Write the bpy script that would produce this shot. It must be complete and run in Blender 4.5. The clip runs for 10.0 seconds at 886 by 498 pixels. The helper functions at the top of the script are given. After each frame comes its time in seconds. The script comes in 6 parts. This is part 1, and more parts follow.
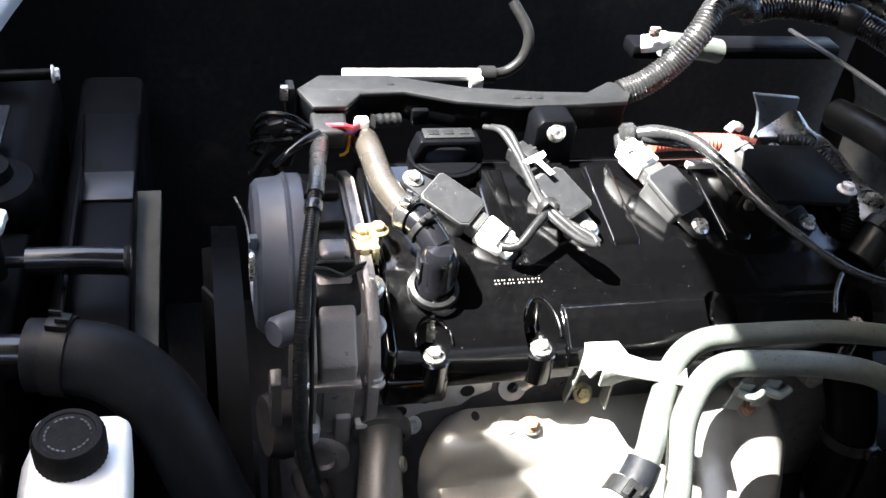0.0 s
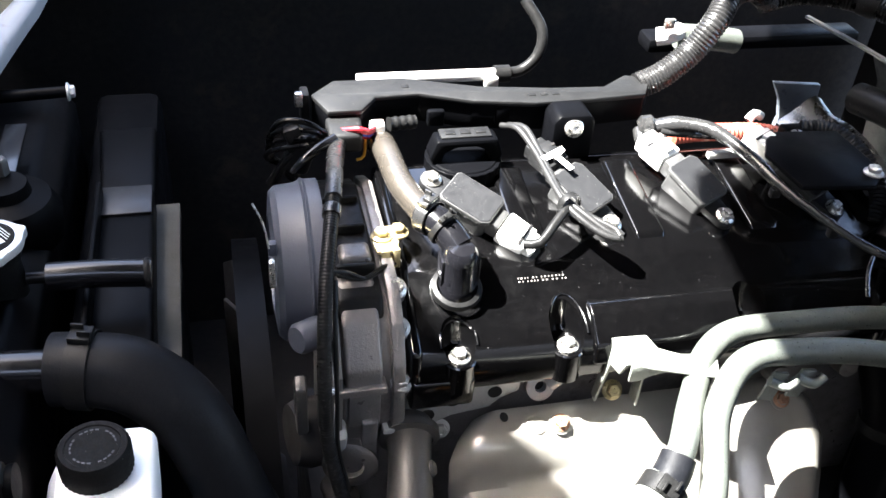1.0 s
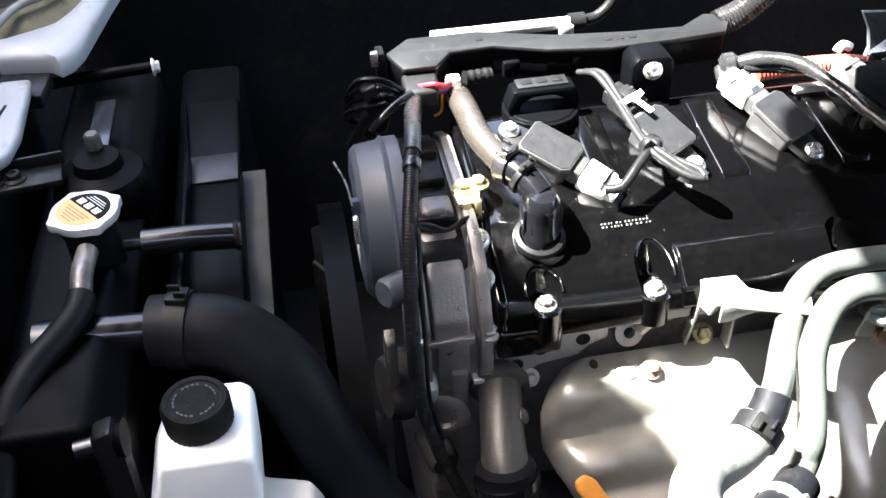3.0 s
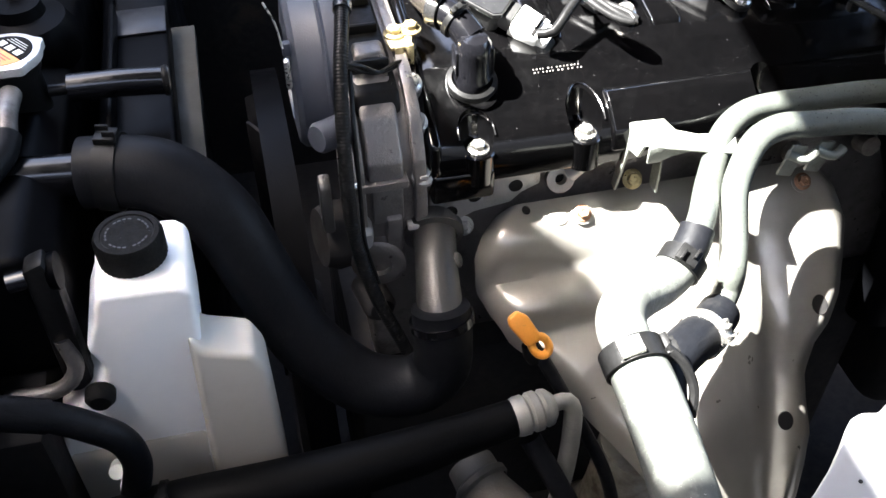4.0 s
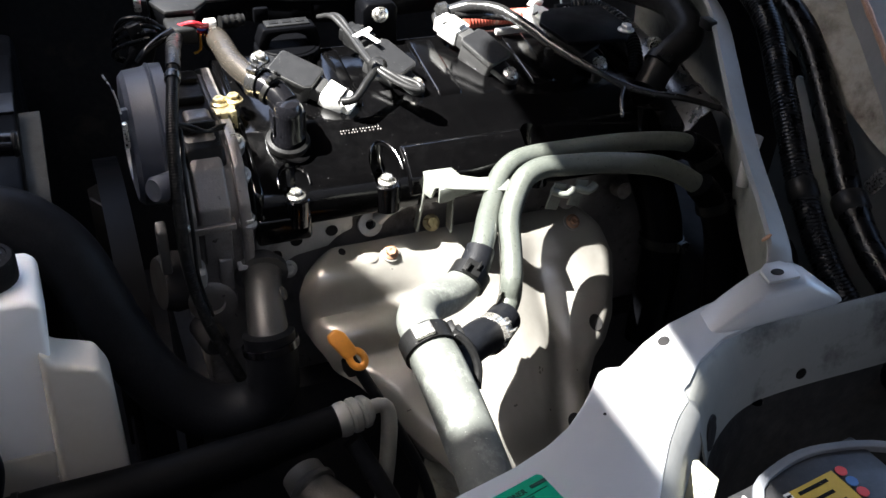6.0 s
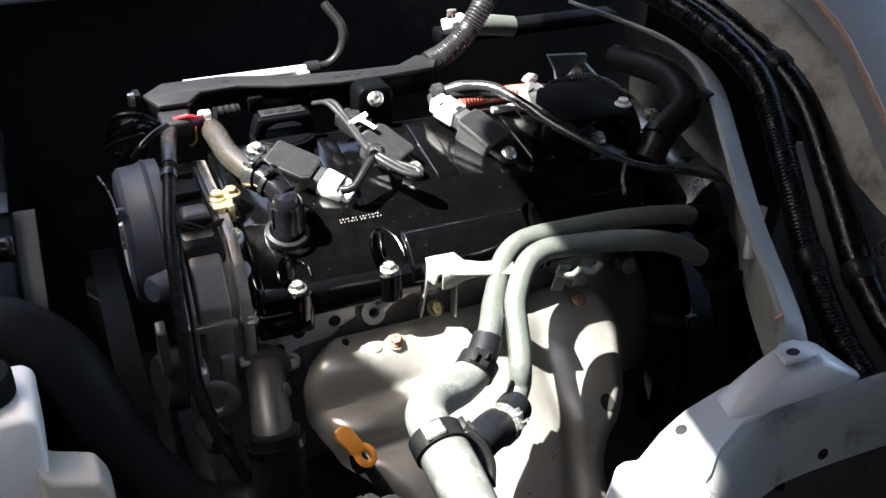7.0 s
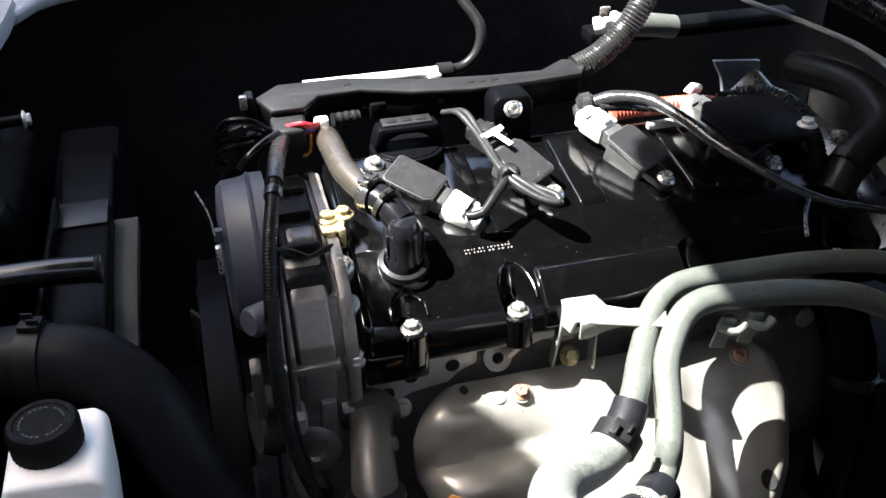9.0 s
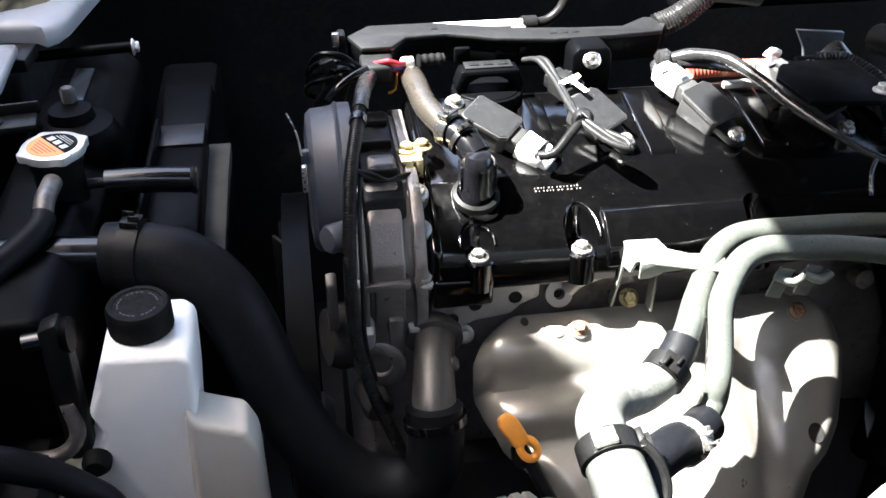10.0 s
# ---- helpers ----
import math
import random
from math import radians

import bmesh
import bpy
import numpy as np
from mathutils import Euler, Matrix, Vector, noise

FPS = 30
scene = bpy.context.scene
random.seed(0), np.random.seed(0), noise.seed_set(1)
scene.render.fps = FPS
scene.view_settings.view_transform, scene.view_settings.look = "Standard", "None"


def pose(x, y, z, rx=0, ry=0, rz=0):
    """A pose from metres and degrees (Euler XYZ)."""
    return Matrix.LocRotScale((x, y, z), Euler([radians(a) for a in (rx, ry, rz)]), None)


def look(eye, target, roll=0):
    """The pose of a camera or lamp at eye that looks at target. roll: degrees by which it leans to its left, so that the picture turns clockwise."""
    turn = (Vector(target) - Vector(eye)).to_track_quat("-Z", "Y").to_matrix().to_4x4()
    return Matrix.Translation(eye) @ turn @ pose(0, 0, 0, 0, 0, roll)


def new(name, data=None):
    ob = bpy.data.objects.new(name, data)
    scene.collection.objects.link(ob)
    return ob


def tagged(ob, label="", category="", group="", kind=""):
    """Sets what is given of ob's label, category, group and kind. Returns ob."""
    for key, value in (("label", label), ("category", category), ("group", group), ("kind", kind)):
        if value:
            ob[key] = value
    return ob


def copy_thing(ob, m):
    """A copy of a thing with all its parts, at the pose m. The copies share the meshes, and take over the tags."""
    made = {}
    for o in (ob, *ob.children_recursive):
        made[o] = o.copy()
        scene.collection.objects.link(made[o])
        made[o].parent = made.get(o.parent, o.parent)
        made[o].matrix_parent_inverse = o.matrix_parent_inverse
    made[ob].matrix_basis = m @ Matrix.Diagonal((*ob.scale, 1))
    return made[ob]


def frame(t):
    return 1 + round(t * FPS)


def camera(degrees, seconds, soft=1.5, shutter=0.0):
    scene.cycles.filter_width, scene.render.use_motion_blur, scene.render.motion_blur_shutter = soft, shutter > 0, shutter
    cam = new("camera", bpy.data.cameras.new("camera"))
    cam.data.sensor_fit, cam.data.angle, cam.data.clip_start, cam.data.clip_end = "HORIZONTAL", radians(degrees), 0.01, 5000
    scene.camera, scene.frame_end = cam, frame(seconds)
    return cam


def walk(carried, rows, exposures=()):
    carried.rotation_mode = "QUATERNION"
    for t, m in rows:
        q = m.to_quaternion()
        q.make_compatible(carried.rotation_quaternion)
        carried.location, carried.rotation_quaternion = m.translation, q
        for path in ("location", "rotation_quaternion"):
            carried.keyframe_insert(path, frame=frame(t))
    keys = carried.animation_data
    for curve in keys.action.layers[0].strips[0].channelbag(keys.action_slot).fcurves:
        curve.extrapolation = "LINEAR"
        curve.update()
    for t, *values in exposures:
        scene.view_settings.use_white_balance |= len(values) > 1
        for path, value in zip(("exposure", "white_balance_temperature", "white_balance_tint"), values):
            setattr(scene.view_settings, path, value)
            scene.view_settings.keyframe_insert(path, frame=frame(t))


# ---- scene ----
cam = camera(49.9, 10.0)
PATH = [
    (0, (-0.146, -0.462, 0.463), (0.326, 1.049, -0.76), 8.2),
    (0.5, (-0.151, -0.459, 0.456), (0.352, 1.062, -0.741), 8.1),
    (1, (-0.144, -0.462, 0.451), (0.284, 1.076, -0.754), 4.8),
    (1.5, (-0.14, -0.463, 0.448), (0.169, 1.077, -0.789), 0.6),
    (2, (-0.143, -0.465, 0.448), (0.064, 1.087, -0.797), -2.5),
    (2.2, (-0.143, -0.467, 0.447), (0.031, 1.091, -0.795), -3.4),
    (3.3, (-0.14, -0.48, 0.441), (0.149, 1.029, -0.84), -1.1),
    (3.5, (-0.138, -0.491, 0.438), (0.181, 0.992, -0.865), -0.5),
    (4, (-0.143, -0.508, 0.413), (0.186, 0.881, -0.987), 0.1),
    (4.5, (-0.152, -0.531, 0.397), (0.19, 0.802, -1.054), 1.9),
    (5, (-0.162, -0.572, 0.398), (0.227, 0.771, -1.033), 4.3),
    (5.5, (-0.159, -0.624, 0.409), (0.336, 0.806, -0.898), 4.9),
    (6, (-0.155, -0.651, 0.422), (0.513, 0.834, -0.74), 3.9),
    (6.2, (-0.155, -0.655, 0.42), (0.566, 0.836, -0.701), 3.8),
    (7.3, (-0.149, -0.613, 0.443), (0.538, 0.93, -0.626), 1.2),
    (7.5, (-0.149, -0.611, 0.444), (0.541, 0.92, -0.641), 1.3),
    (8, (-0.151, -0.597, 0.428), (0.509, 0.962, -0.638), 1.8),
    (8.5, (-0.122, -0.549, 0.407), (0.44, 1.053, -0.65), 0.9),
    (9, (-0.111, -0.52, 0.408), (0.315, 1.1, -0.684), -0.5),
    (9.5, (-0.104, -0.517, 0.405), (0.258, 1.116, -0.692), -0.0),
    (10, (-0.118, -0.571, 0.397), (0.149, 1.063, -0.724), 0.5),
]
walk(cam, [(t, look(eye, target, roll)) for t, eye, target, roll in PATH], [(0.0, 4.25, 6500, 9), (2.2, 4.35, 6500, 9), (3.4, 4.36, 6500, 9), (4.5, 4.16, 6650, 10), (5.2, 4.4, 6800, 11), (5.5, 4.3, 6800, 11), (6.0, 3.17, 6550, 9), (7.4, 3.28, 6500, 9), (8.5, 3.25, 6500, 9), (9.5, 3.7, 6500, 9), (10.0, 3.92, 6500, 9)])

from mathutils.bvhtree import BVHTree

# ---- light ----
world = bpy.data.worlds.new("sky")
scene.world = world
world.use_nodes = True
wn = world.node_tree
sky = wn.nodes.new("ShaderNodeTexSky")
sky.sky_type, sky.sun_disc = "NISHITA", False
sky.sun_elevation, sky.sun_rotation = radians(57.8), radians(270)
sky.air_density, sky.dust_density = 0.8, 4.0
wn.nodes["Background"].inputs["Strength"].default_value = 0.125
wn.links.new(sky.outputs[0], wn.nodes["Background"].inputs["Color"])

sun = new("sun", bpy.data.lights.new("sun", "SUN"))
sun.data.energy, sun.data.angle, sun.data.color = 5.0, radians(0.4), (1.0, 0.985, 0.96)
SUN_WAY = Vector((1.0, -0.12, -1.6)).normalized()
sun.matrix_world = look((-3, 0, 3), Vector((-3, 0, 3)) + SUN_WAY)


# ---- materials ----
def mat(name, base, other=None, scale=30, mix=0.5, rough=0.5, rvar=0.1, metal=0.0, bump=0.0, bscale=300, speck=0.0, speck_col=(0.3, 0.3, 0.28), coat=0.0, stain=0.0, stain_col=(0.05, 0.04, 0.03), stain_scale=18, sss=0.0, spec=0.5, fine=0.82):
    """Two scales of colour noise, roughness noise, fine relief, specks of dust and stains."""
    m = bpy.data.materials.new(name)
    m.use_nodes = True
    nt = m.node_tree
    n, l = nt.nodes, nt.links
    b = n["Principled BSDF"]
    tc = n.new("ShaderNodeTexCoord")

    def noise_tex(s, detail=4, rgh=0.6):
        t = n.new("ShaderNodeTexNoise")
        t.inputs["Scale"].default_value, t.inputs["Detail"].default_value, t.inputs["Roughness"].default_value = s, detail, rgh
        l.new(tc.outputs["Object"], t.inputs["Vector"])
        return t.outputs["Fac"]

    def ramp(src, a, c):
        r = n.new("ShaderNodeMapRange")
        r.inputs["From Min"].default_value, r.inputs["From Max"].default_value = a, c
        l.new(src, r.inputs["Value"])
        return r.outputs[0]

    def blend(fac, c1, c2):
        x = n.new("ShaderNodeMix")
        x.data_type = "RGBA"
        l.new(fac, x.inputs[0])
        for sock, c in ((x.inputs[6], c1), (x.inputs[7], c2)):
            if isinstance(c, tuple):
                sock.default_value = (*c[:3], 1)
            else:
                l.new(c, sock)
        return x.outputs[2]

    other = other or tuple(c * 0.7 for c in base)
    col = blend(ramp(noise_tex(scale), 0.5 - mix / 2, 0.5 + mix / 2), tuple(base), tuple(other))
    col = blend(ramp(noise_tex(scale * 9, 3), 0.35, 0.75), col, tuple(c * fine for c in base))
    rg = noise_tex(scale * 3)
    mr = n.new("ShaderNodeMapRange")
    mr.inputs["From Min"].default_value, mr.inputs["From Max"].default_value = 0.3, 0.7
    mr.inputs["To Min"].default_value, mr.inputs["To Max"].default_value = max(0.02, rough - rvar), min(1, rough + rvar)
    l.new(rg, mr.inputs["Value"])
    rsock = mr.outputs[0]
    if stain:
        col = blend(ramp(noise_tex(stain_scale, 6, 0.7), 0.62 - stain * 0.2, 0.75 - stain * 0.1), col, tuple(stain_col))
    if speck:
        f = ramp(noise_tex(900, 2, 0.5), 0.80 - speck * 0.15, 0.84 - speck * 0.15)
        col = blend(f, col, tuple(speck_col))
        add = n.new("ShaderNodeMath")
        add.operation, add.use_clamp = "ADD", True
        l.new(rsock, add.inputs[0])
        l.new(f, add.inputs[1])
        rsock = add.outputs[0]
    l.new(col, b.inputs["Base Color"])
    l.new(rsock, b.inputs["Roughness"])
    b.inputs["Metallic"].default_value = metal
    b.inputs["Coat Weight"].default_value = coat
    b.inputs["Coat Roughness"].default_value = 0.08
    b.inputs["Specular IOR Level"].default_value = spec
    b.inputs["Subsurface Weight"].default_value = sss
    if sss:
        b.inputs["Subsurface Radius"].default_value = (0.01, 0.009, 0.007)
    if bump:
        bp = n.new("ShaderNodeBump")
        bp.inputs["Strength"].default_value, bp.inputs["Distance"].default_value = bump, 0.001
        l.new(noise_tex(bscale, 5), bp.inputs["Height"])
        l.new(bp.outputs[0], b.inputs["Normal"])
    return m


M_COVER = mat("gloss_black_paint", (0.0009, 0.0009, 0.0010), (0.0014, 0.0013, 0.0014), 25, rough=0.14, rvar=0.06, bump=0.05, bscale=400, speck=0.25, speck_col=(0.25, 0.25, 0.25), coat=0.05)
M_BLACK = mat("black_plastic", (0.006, 0.006, 0.006), (0.010, 0.010, 0.010), 40, spec=0.14, rough=0.42, rvar=0.12, bump=0.12, bscale=900, speck=0.3)
M_DARK = mat("sooty_black_paint", (0.016, 0.016, 0.017), (0.026, 0.024, 0.022), 12, spec=0.05, stain_col=(0.034, 0.029, 0.024), rough=0.6, rvar=0.15, bump=0.2, bscale=250, stain=0.3)
M_COIL = mat("dark_grey_coil_plastic", (0.0115, 0.0118, 0.0128), (0.009, 0.0093, 0.0102), 60, spec=0.25, rough=0.5, rvar=0.1, bump=0.1, bscale=1200, speck=0.45, speck_col=(0.35, 0.35, 0.33))
M_COILBODY = mat("worn_grey_coil_body", (0.042, 0.042, 0.0415), (0.026, 0.026, 0.026), 50, spec=0.3, rough=0.45, rvar=0.12, bump=0.1, bscale=600, speck=0.3)
M_TRAY = mat("dusty_grey_tray_plastic", (0.0078, 0.008, 0.0083), (0.0056, 0.0058, 0.006), 35, spec=0.2, rough=0.55, rvar=0.1, bump=0.1, bscale=900, speck=0.4, speck_col=(0.2, 0.2, 0.19))
M_ALU = mat("cast_aluminium", (0.25, 0.232, 0.22), (0.16, 0.148, 0.138), 30, rough=0.40, rvar=0.14, metal=0.6, bump=0.45, bscale=500, stain=0.5, stain_col=(0.045, 0.038, 0.03))
M_ALU2 = mat("bright_cast_aluminium", (0.52, 0.51, 0.49), (0.36, 0.35, 0.33), 50, rough=0.42, rvar=0.12, metal=0.35, bump=0.3, bscale=500, stain=0.3, stain_col=(0.12, 0.10, 0.08))
M_DRUM = mat("grey_moulded_cover", (0.058, 0.064, 0.082), (0.042, 0.047, 0.060), 30, spec=0.3, rough=0.45, rvar=0.1, bump=0.1, bscale=600, speck=0.2)
M_SHIELD = mat("aluminised_steel", (0.37, 0.353, 0.32), (0.29, 0.275, 0.243), 14, rough=0.34, rvar=0.07, metal=0.6, bump=0.05, bscale=160, fine=0.94)
M_PIPE = mat("dusty_zinc_pipe", (0.105, 0.115, 0.100), (0.068, 0.075, 0.065), 140, rough=0.36, rvar=0.12, metal=0.3, bump=0.25, bscale=400)
M_BRACKET = mat("zinc_plated_bracket", (0.24, 0.255, 0.225), (0.17, 0.18, 0.16), 120, rough=0.42, rvar=0.12, metal=0.3, bump=0.25, bscale=400, stain=0.25, stain_col=(0.12, 0.11, 0.09), stain_scale=70)
M_GREYHOSE = mat("dusty_rubber_hose", (0.085, 0.091, 0.081), (0.06, 0.064, 0.057), 45, rough=0.75, rvar=0.1, bump=0.25, bscale=350, speck=0.6, speck_col=(0.33, 0.34, 0.31), stain=0.5, stain_col=(0.17, 0.18, 0.16), stain_scale=45)
M_ACHOSE = mat("soot_black_hose", (0.0014, 0.0015, 0.0018), (0.0024, 0.0025, 0.0028), 26, spec=0.05, rough=0.55, rvar=0.1, bump=0.2, bscale=350)
M_RUBBER = mat("black_rubber", (0.0045, 0.0049, 0.0062), (0.0075, 0.008, 0.0096), 22, spec=0.10, rough=0.5, rvar=0.1, bump=0.25, bscale=350, stain=0.25, stain_col=(0.012, 0.012, 0.0125), stain_scale=60)
M_OLDPIPE = mat("oily_brown_metal_pipe", (0.085, 0.074, 0.061), (0.079, 0.069, 0.057), 8, rough=0.27, rvar=0.08, metal=0.7, bump=0.04, bscale=300)
M_WHITE = mat("white_connector_plastic", (0.78, 0.78, 0.75), (0.66, 0.66, 0.62), 60, rough=0.4, rvar=0.08, bump=0.05, stain=0.15, stain_col=(0.4, 0.38, 0.33), stain_scale=60)
M_TANK = mat("milky_tank_plastic", (0.93, 0.91, 0.87), (0.91, 0.885, 0.84), 8, rough=0.4, rvar=0.08, bump=0.03, bscale=120, sss=0.1, fine=0.97)
# yellowed plastic, its base also lowered for the shaded parts of the tank
M_TANKLOW = mat("yellowed_dimmed_tank_plastic", (0.60, 0.555, 0.475), (0.53, 0.49, 0.415), 14, rough=0.45, rvar=0.08, bump=0.04, bscale=120, sss=0.2, fine=0.95)
M_CAP = mat("black_cap_plastic", (0.005, 0.005, 0.005), (0.008, 0.008, 0.008), 60, spec=0.08, rough=0.6, rvar=0.12, bump=0.3, bscale=800, speck=0.3)
M_STEEL = mat("bright_bolt_steel", (0.75, 0.73, 0.68), (0.55, 0.52, 0.46), 120, rough=0.3, rvar=0.12, metal=0.9, bump=0.15, bscale=900)
M_SLICK = mat("slick_black_plastic", (0.004, 0.004, 0.005), (0.006, 0.006, 0.007), 30, spec=0.35, rough=0.18, rvar=0.05)
M_RUST = mat("rusty_copper_bolt", (0.42, 0.24, 0.15), (0.25, 0.13, 0.08), 200, rough=0.55, rvar=0.15, metal=0.5, bump=0.4, bscale=900)
M_GOLD = mat("yellow_zinc", (0.62, 0.52, 0.30), (0.45, 0.36, 0.18), 120, rough=0.35, rvar=0.12, metal=0.8, bump=0.15)
M_CRIMP = mat("dull_crimped_aluminium", (0.27, 0.262, 0.235), (0.18, 0.175, 0.155), 60, rough=0.5, rvar=0.12, metal=0.4, bump=0.25, bscale=600)
M_SHROUDTOP = mat("lighter_grey_shroud_plastic", (0.011, 0.0113, 0.0125), (0.0075, 0.0078, 0.009), 20, spec=0.25, rough=0.4, rvar=0.1, bump=0.12, bscale=500)
# body silver with a lower base for the front panels and far wing
M_FRONT = mat("darker_silver_front_paint", (0.24, 0.25, 0.265), (0.21, 0.218, 0.23), 12, rough=0.45, rvar=0.06, bump=0.05, bscale=700, stain=0.2, stain_col=(0.12, 0.10, 0.085), stain_scale=26, coat=0.1, fine=0.95)
M_FOAM = mat("crumbling_olive_foam", (0.085, 0.078, 0.042), (0.045, 0.042, 0.026), 60, rough=0.95, rvar=0.04, bump=0.8, bscale=220, stain=0.5, stain_col=(0.012, 0.012, 0.010), stain_scale=70)
M_CASTPIPE = mat("rough_grey_cast_pipe", (0.07, 0.066, 0.06), (0.045, 0.042, 0.038), 26, rough=0.6, rvar=0.1, metal=0.3, bump=0.4, bscale=300)
M_ORANGE = mat("orange_handle_plastic", (0.75, 0.30, 0.04), (0.60, 0.22, 0.03), 60, rough=0.45, rvar=0.1, bump=0.1, stain=0.2, stain_col=(0.35, 0.15, 0.04), stain_scale=80)
M_PAINT = mat("silver_body_paint", (0.36, 0.365, 0.37), (0.33, 0.335, 0.34), 12, rough=0.42, rvar=0.06, metal=0.25, bump=0.04, bscale=900, stain=0.12, stain_col=(0.34, 0.34, 0.34), stain_scale=40, coat=0.15, fine=0.95)
# darker, duller copy of the body silver
M_PAINTLOW = mat("darker_dusty_silver", (0.20, 0.202, 0.196), (0.16, 0.16, 0.152), 9, rough=0.6, rvar=0.1, metal=0.1, bump=0.15, bscale=300, stain=0.4, stain_col=(0.2, 0.19, 0.165), stain_scale=14)
M_DIRTY = mat("mud_stained_paint", (0.37, 0.35, 0.295), (0.25, 0.232, 0.185), 16, rough=0.75, rvar=0.1, bump=0.5, bscale=160, stain=0.9, stain_col=(0.085, 0.066, 0.045), stain_scale=14)
M_PLATE = mat("blue_grey_plate", (0.12, 0.135, 0.155), (0.09, 0.10, 0.118), 12, rough=0.3, rvar=0.08, bump=0.08, stain=0.3)
M_PANEL = mat("blue_grey_gloss_panel", (0.016, 0.019, 0.026), (0.012, 0.0145, 0.020), 12, rough=0.2, rvar=0.08, bump=0.05, speck=0.4, coat=0.3)
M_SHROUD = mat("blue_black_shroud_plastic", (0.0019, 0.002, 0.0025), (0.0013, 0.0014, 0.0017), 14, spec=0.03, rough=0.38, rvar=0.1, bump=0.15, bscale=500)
M_BLUEGREY = mat("blue_grey_inner_wing_paint", (0.11, 0.115, 0.125), (0.085, 0.09, 0.10), 12, rough=0.45, rvar=0.1, bump=0.1, bscale=300)
# grime stains over a wing grey whose base is darkened for shade
M_APRON = mat("grimy_dimmed_grey", (0.17, 0.173, 0.16), (0.12, 0.122, 0.112), 10, rough=0.55, rvar=0.1, bump=0.15, bscale=200, stain=0.4, stain_col=(0.022, 0.022, 0.02), stain_scale=14)
M_OUTLET = mat("dull_grey_cast_metal", (0.085, 0.082, 0.078), (0.055, 0.053, 0.05), 25, rough=0.45, rvar=0.1, metal=0.5, bump=0.3, bscale=400)
M_OLIVE = mat("faded_olive_seal", (0.013, 0.0122, 0.0066), (0.0095, 0.0088, 0.005), 16, rough=0.8, rvar=0.1, bump=0.3, bscale=400)
M_GREEN = mat("green_sticker", (0.0, 0.205, 0.118), (0.0, 0.175, 0.10), 40, rough=0.35, rvar=0.06, stain=0.08, stain_col=(0.05, 0.33, 0.2))
M_INK = mat("sticker_ink", (0.012, 0.03, 0.02), None, 200, rough=0.45)
M_CAPLABEL = mat("orange_cap_label", (0.85, 0.36, 0.12), (0.75, 0.30, 0.10), 60, rough=0.4)
M_YELLOW = mat("yellow_sticker", (0.42, 0.29, 0.03), (0.36, 0.25, 0.03), 60, rough=0.4)
M_BLUE = mat("blue_sticker_sign", (0.05, 0.14, 0.35), None, 60, rough=0.4)
M_REDINK = mat("red_sticker_sign", (0.5, 0.05, 0.05), None, 60, rough=0.4)
M_CREAM = mat("cream_paper_tag", (0.34, 0.33, 0.25), (0.28, 0.27, 0.20), 40, rough=0.7, stain=0.3, stain_col=(0.35, 0.32, 0.2), stain_scale=60)
M_LOOM = mat("black_corrugated_conduit", (0.007, 0.007, 0.007), (0.010, 0.010, 0.010), 40, spec=0.12, rough=0.38, rvar=0.12, bump=0.1, bscale=700, speck=0.3)
M_FOIL = mat("crumpled_metal_foil", (0.17, 0.17, 0.168), (0.09, 0.09, 0.088), 20, rough=0.3, rvar=0.12, metal=0.85, bump=0.3, bscale=120, stain=0.4, stain_col=(0.08, 0.075, 0.07), stain_scale=30)
M_BAYLOOM = mat("shiny_black_bay_conduit", (0.0014, 0.0014, 0.0016), (0.0022, 0.0022, 0.0024), 40, spec=0.2, rough=0.3, rvar=0.12, bump=0.1, bscale=700, speck=0.2)
M_GREYLOOM = mat("dusty_corrugated_conduit", (0.017, 0.0165, 0.0165), (0.011, 0.011, 0.011), 40, rough=0.3, rvar=0.12, bump=0.2, bscale=600, speck=0.3)
M_TAPE = mat("shiny_wrapping_tape", (0.020, 0.020, 0.020), (0.010, 0.010, 0.010), 70, rough=0.2, rvar=0.1, bump=0.35, bscale=350, speck=0.3)
M_REDLOOM = mat("faded_red_conduit", (0.30, 0.05, 0.03), (0.20, 0.04, 0.025), 60, rough=0.55, rvar=0.1, bump=0.2, stain=0.5, stain_col=(0.45, 0.36, 0.28), stain_scale=50)
M_LEAD = mat("grey_lead_sheath", (0.016, 0.016, 0.016), (0.010, 0.010, 0.010), 60, spec=0.3, rough=0.45, rvar=0.1, bump=0.15)
M_REDWIRE = mat("red_wire", (0.5, 0.02, 0.03), None, 80, rough=0.4)
M_BLUEWIRE = mat("blue_wire", (0.05, 0.10, 0.45), None, 80, rough=0.4)
M_YELWIRE = mat("orange_wire", (0.7, 0.35, 0.03), None, 80, rough=0.4)
M_CHROME = mat("polished_metal_rail", (0.80, 0.79, 0.78), (0.7, 0.69, 0.68), 60, rough=0.35, rvar=0.08, metal=0.55, bump=0.05)
M_ASPHALT = mat("asphalt", (0.05, 0.05, 0.05), (0.035, 0.035, 0.036), 3, rough=0.9, bump=0.5, bscale=120)
M_WALL = mat("grey_rendered_wall", (0.15, 0.153, 0.16), (0.11, 0.113, 0.12), 2, rough=0.9, bump=0.4, bscale=60)
M_BATTERY = mat("battery_case", (0.012, 0.012, 0.013), (0.02, 0.02, 0.021), 30, rough=0.4, rvar=0.1, bump=0.1, speck=0.3)


# ---- mesh helpers ----
def thing(name, label, category, loc=(0, 0, 0), group="", kind=""):
    ob = new(name)
    ob.location = loc
    ob.empty_display_size = 0.02
    ob["at"] = tuple(loc)
    return tagged(ob, label, category, group, kind)


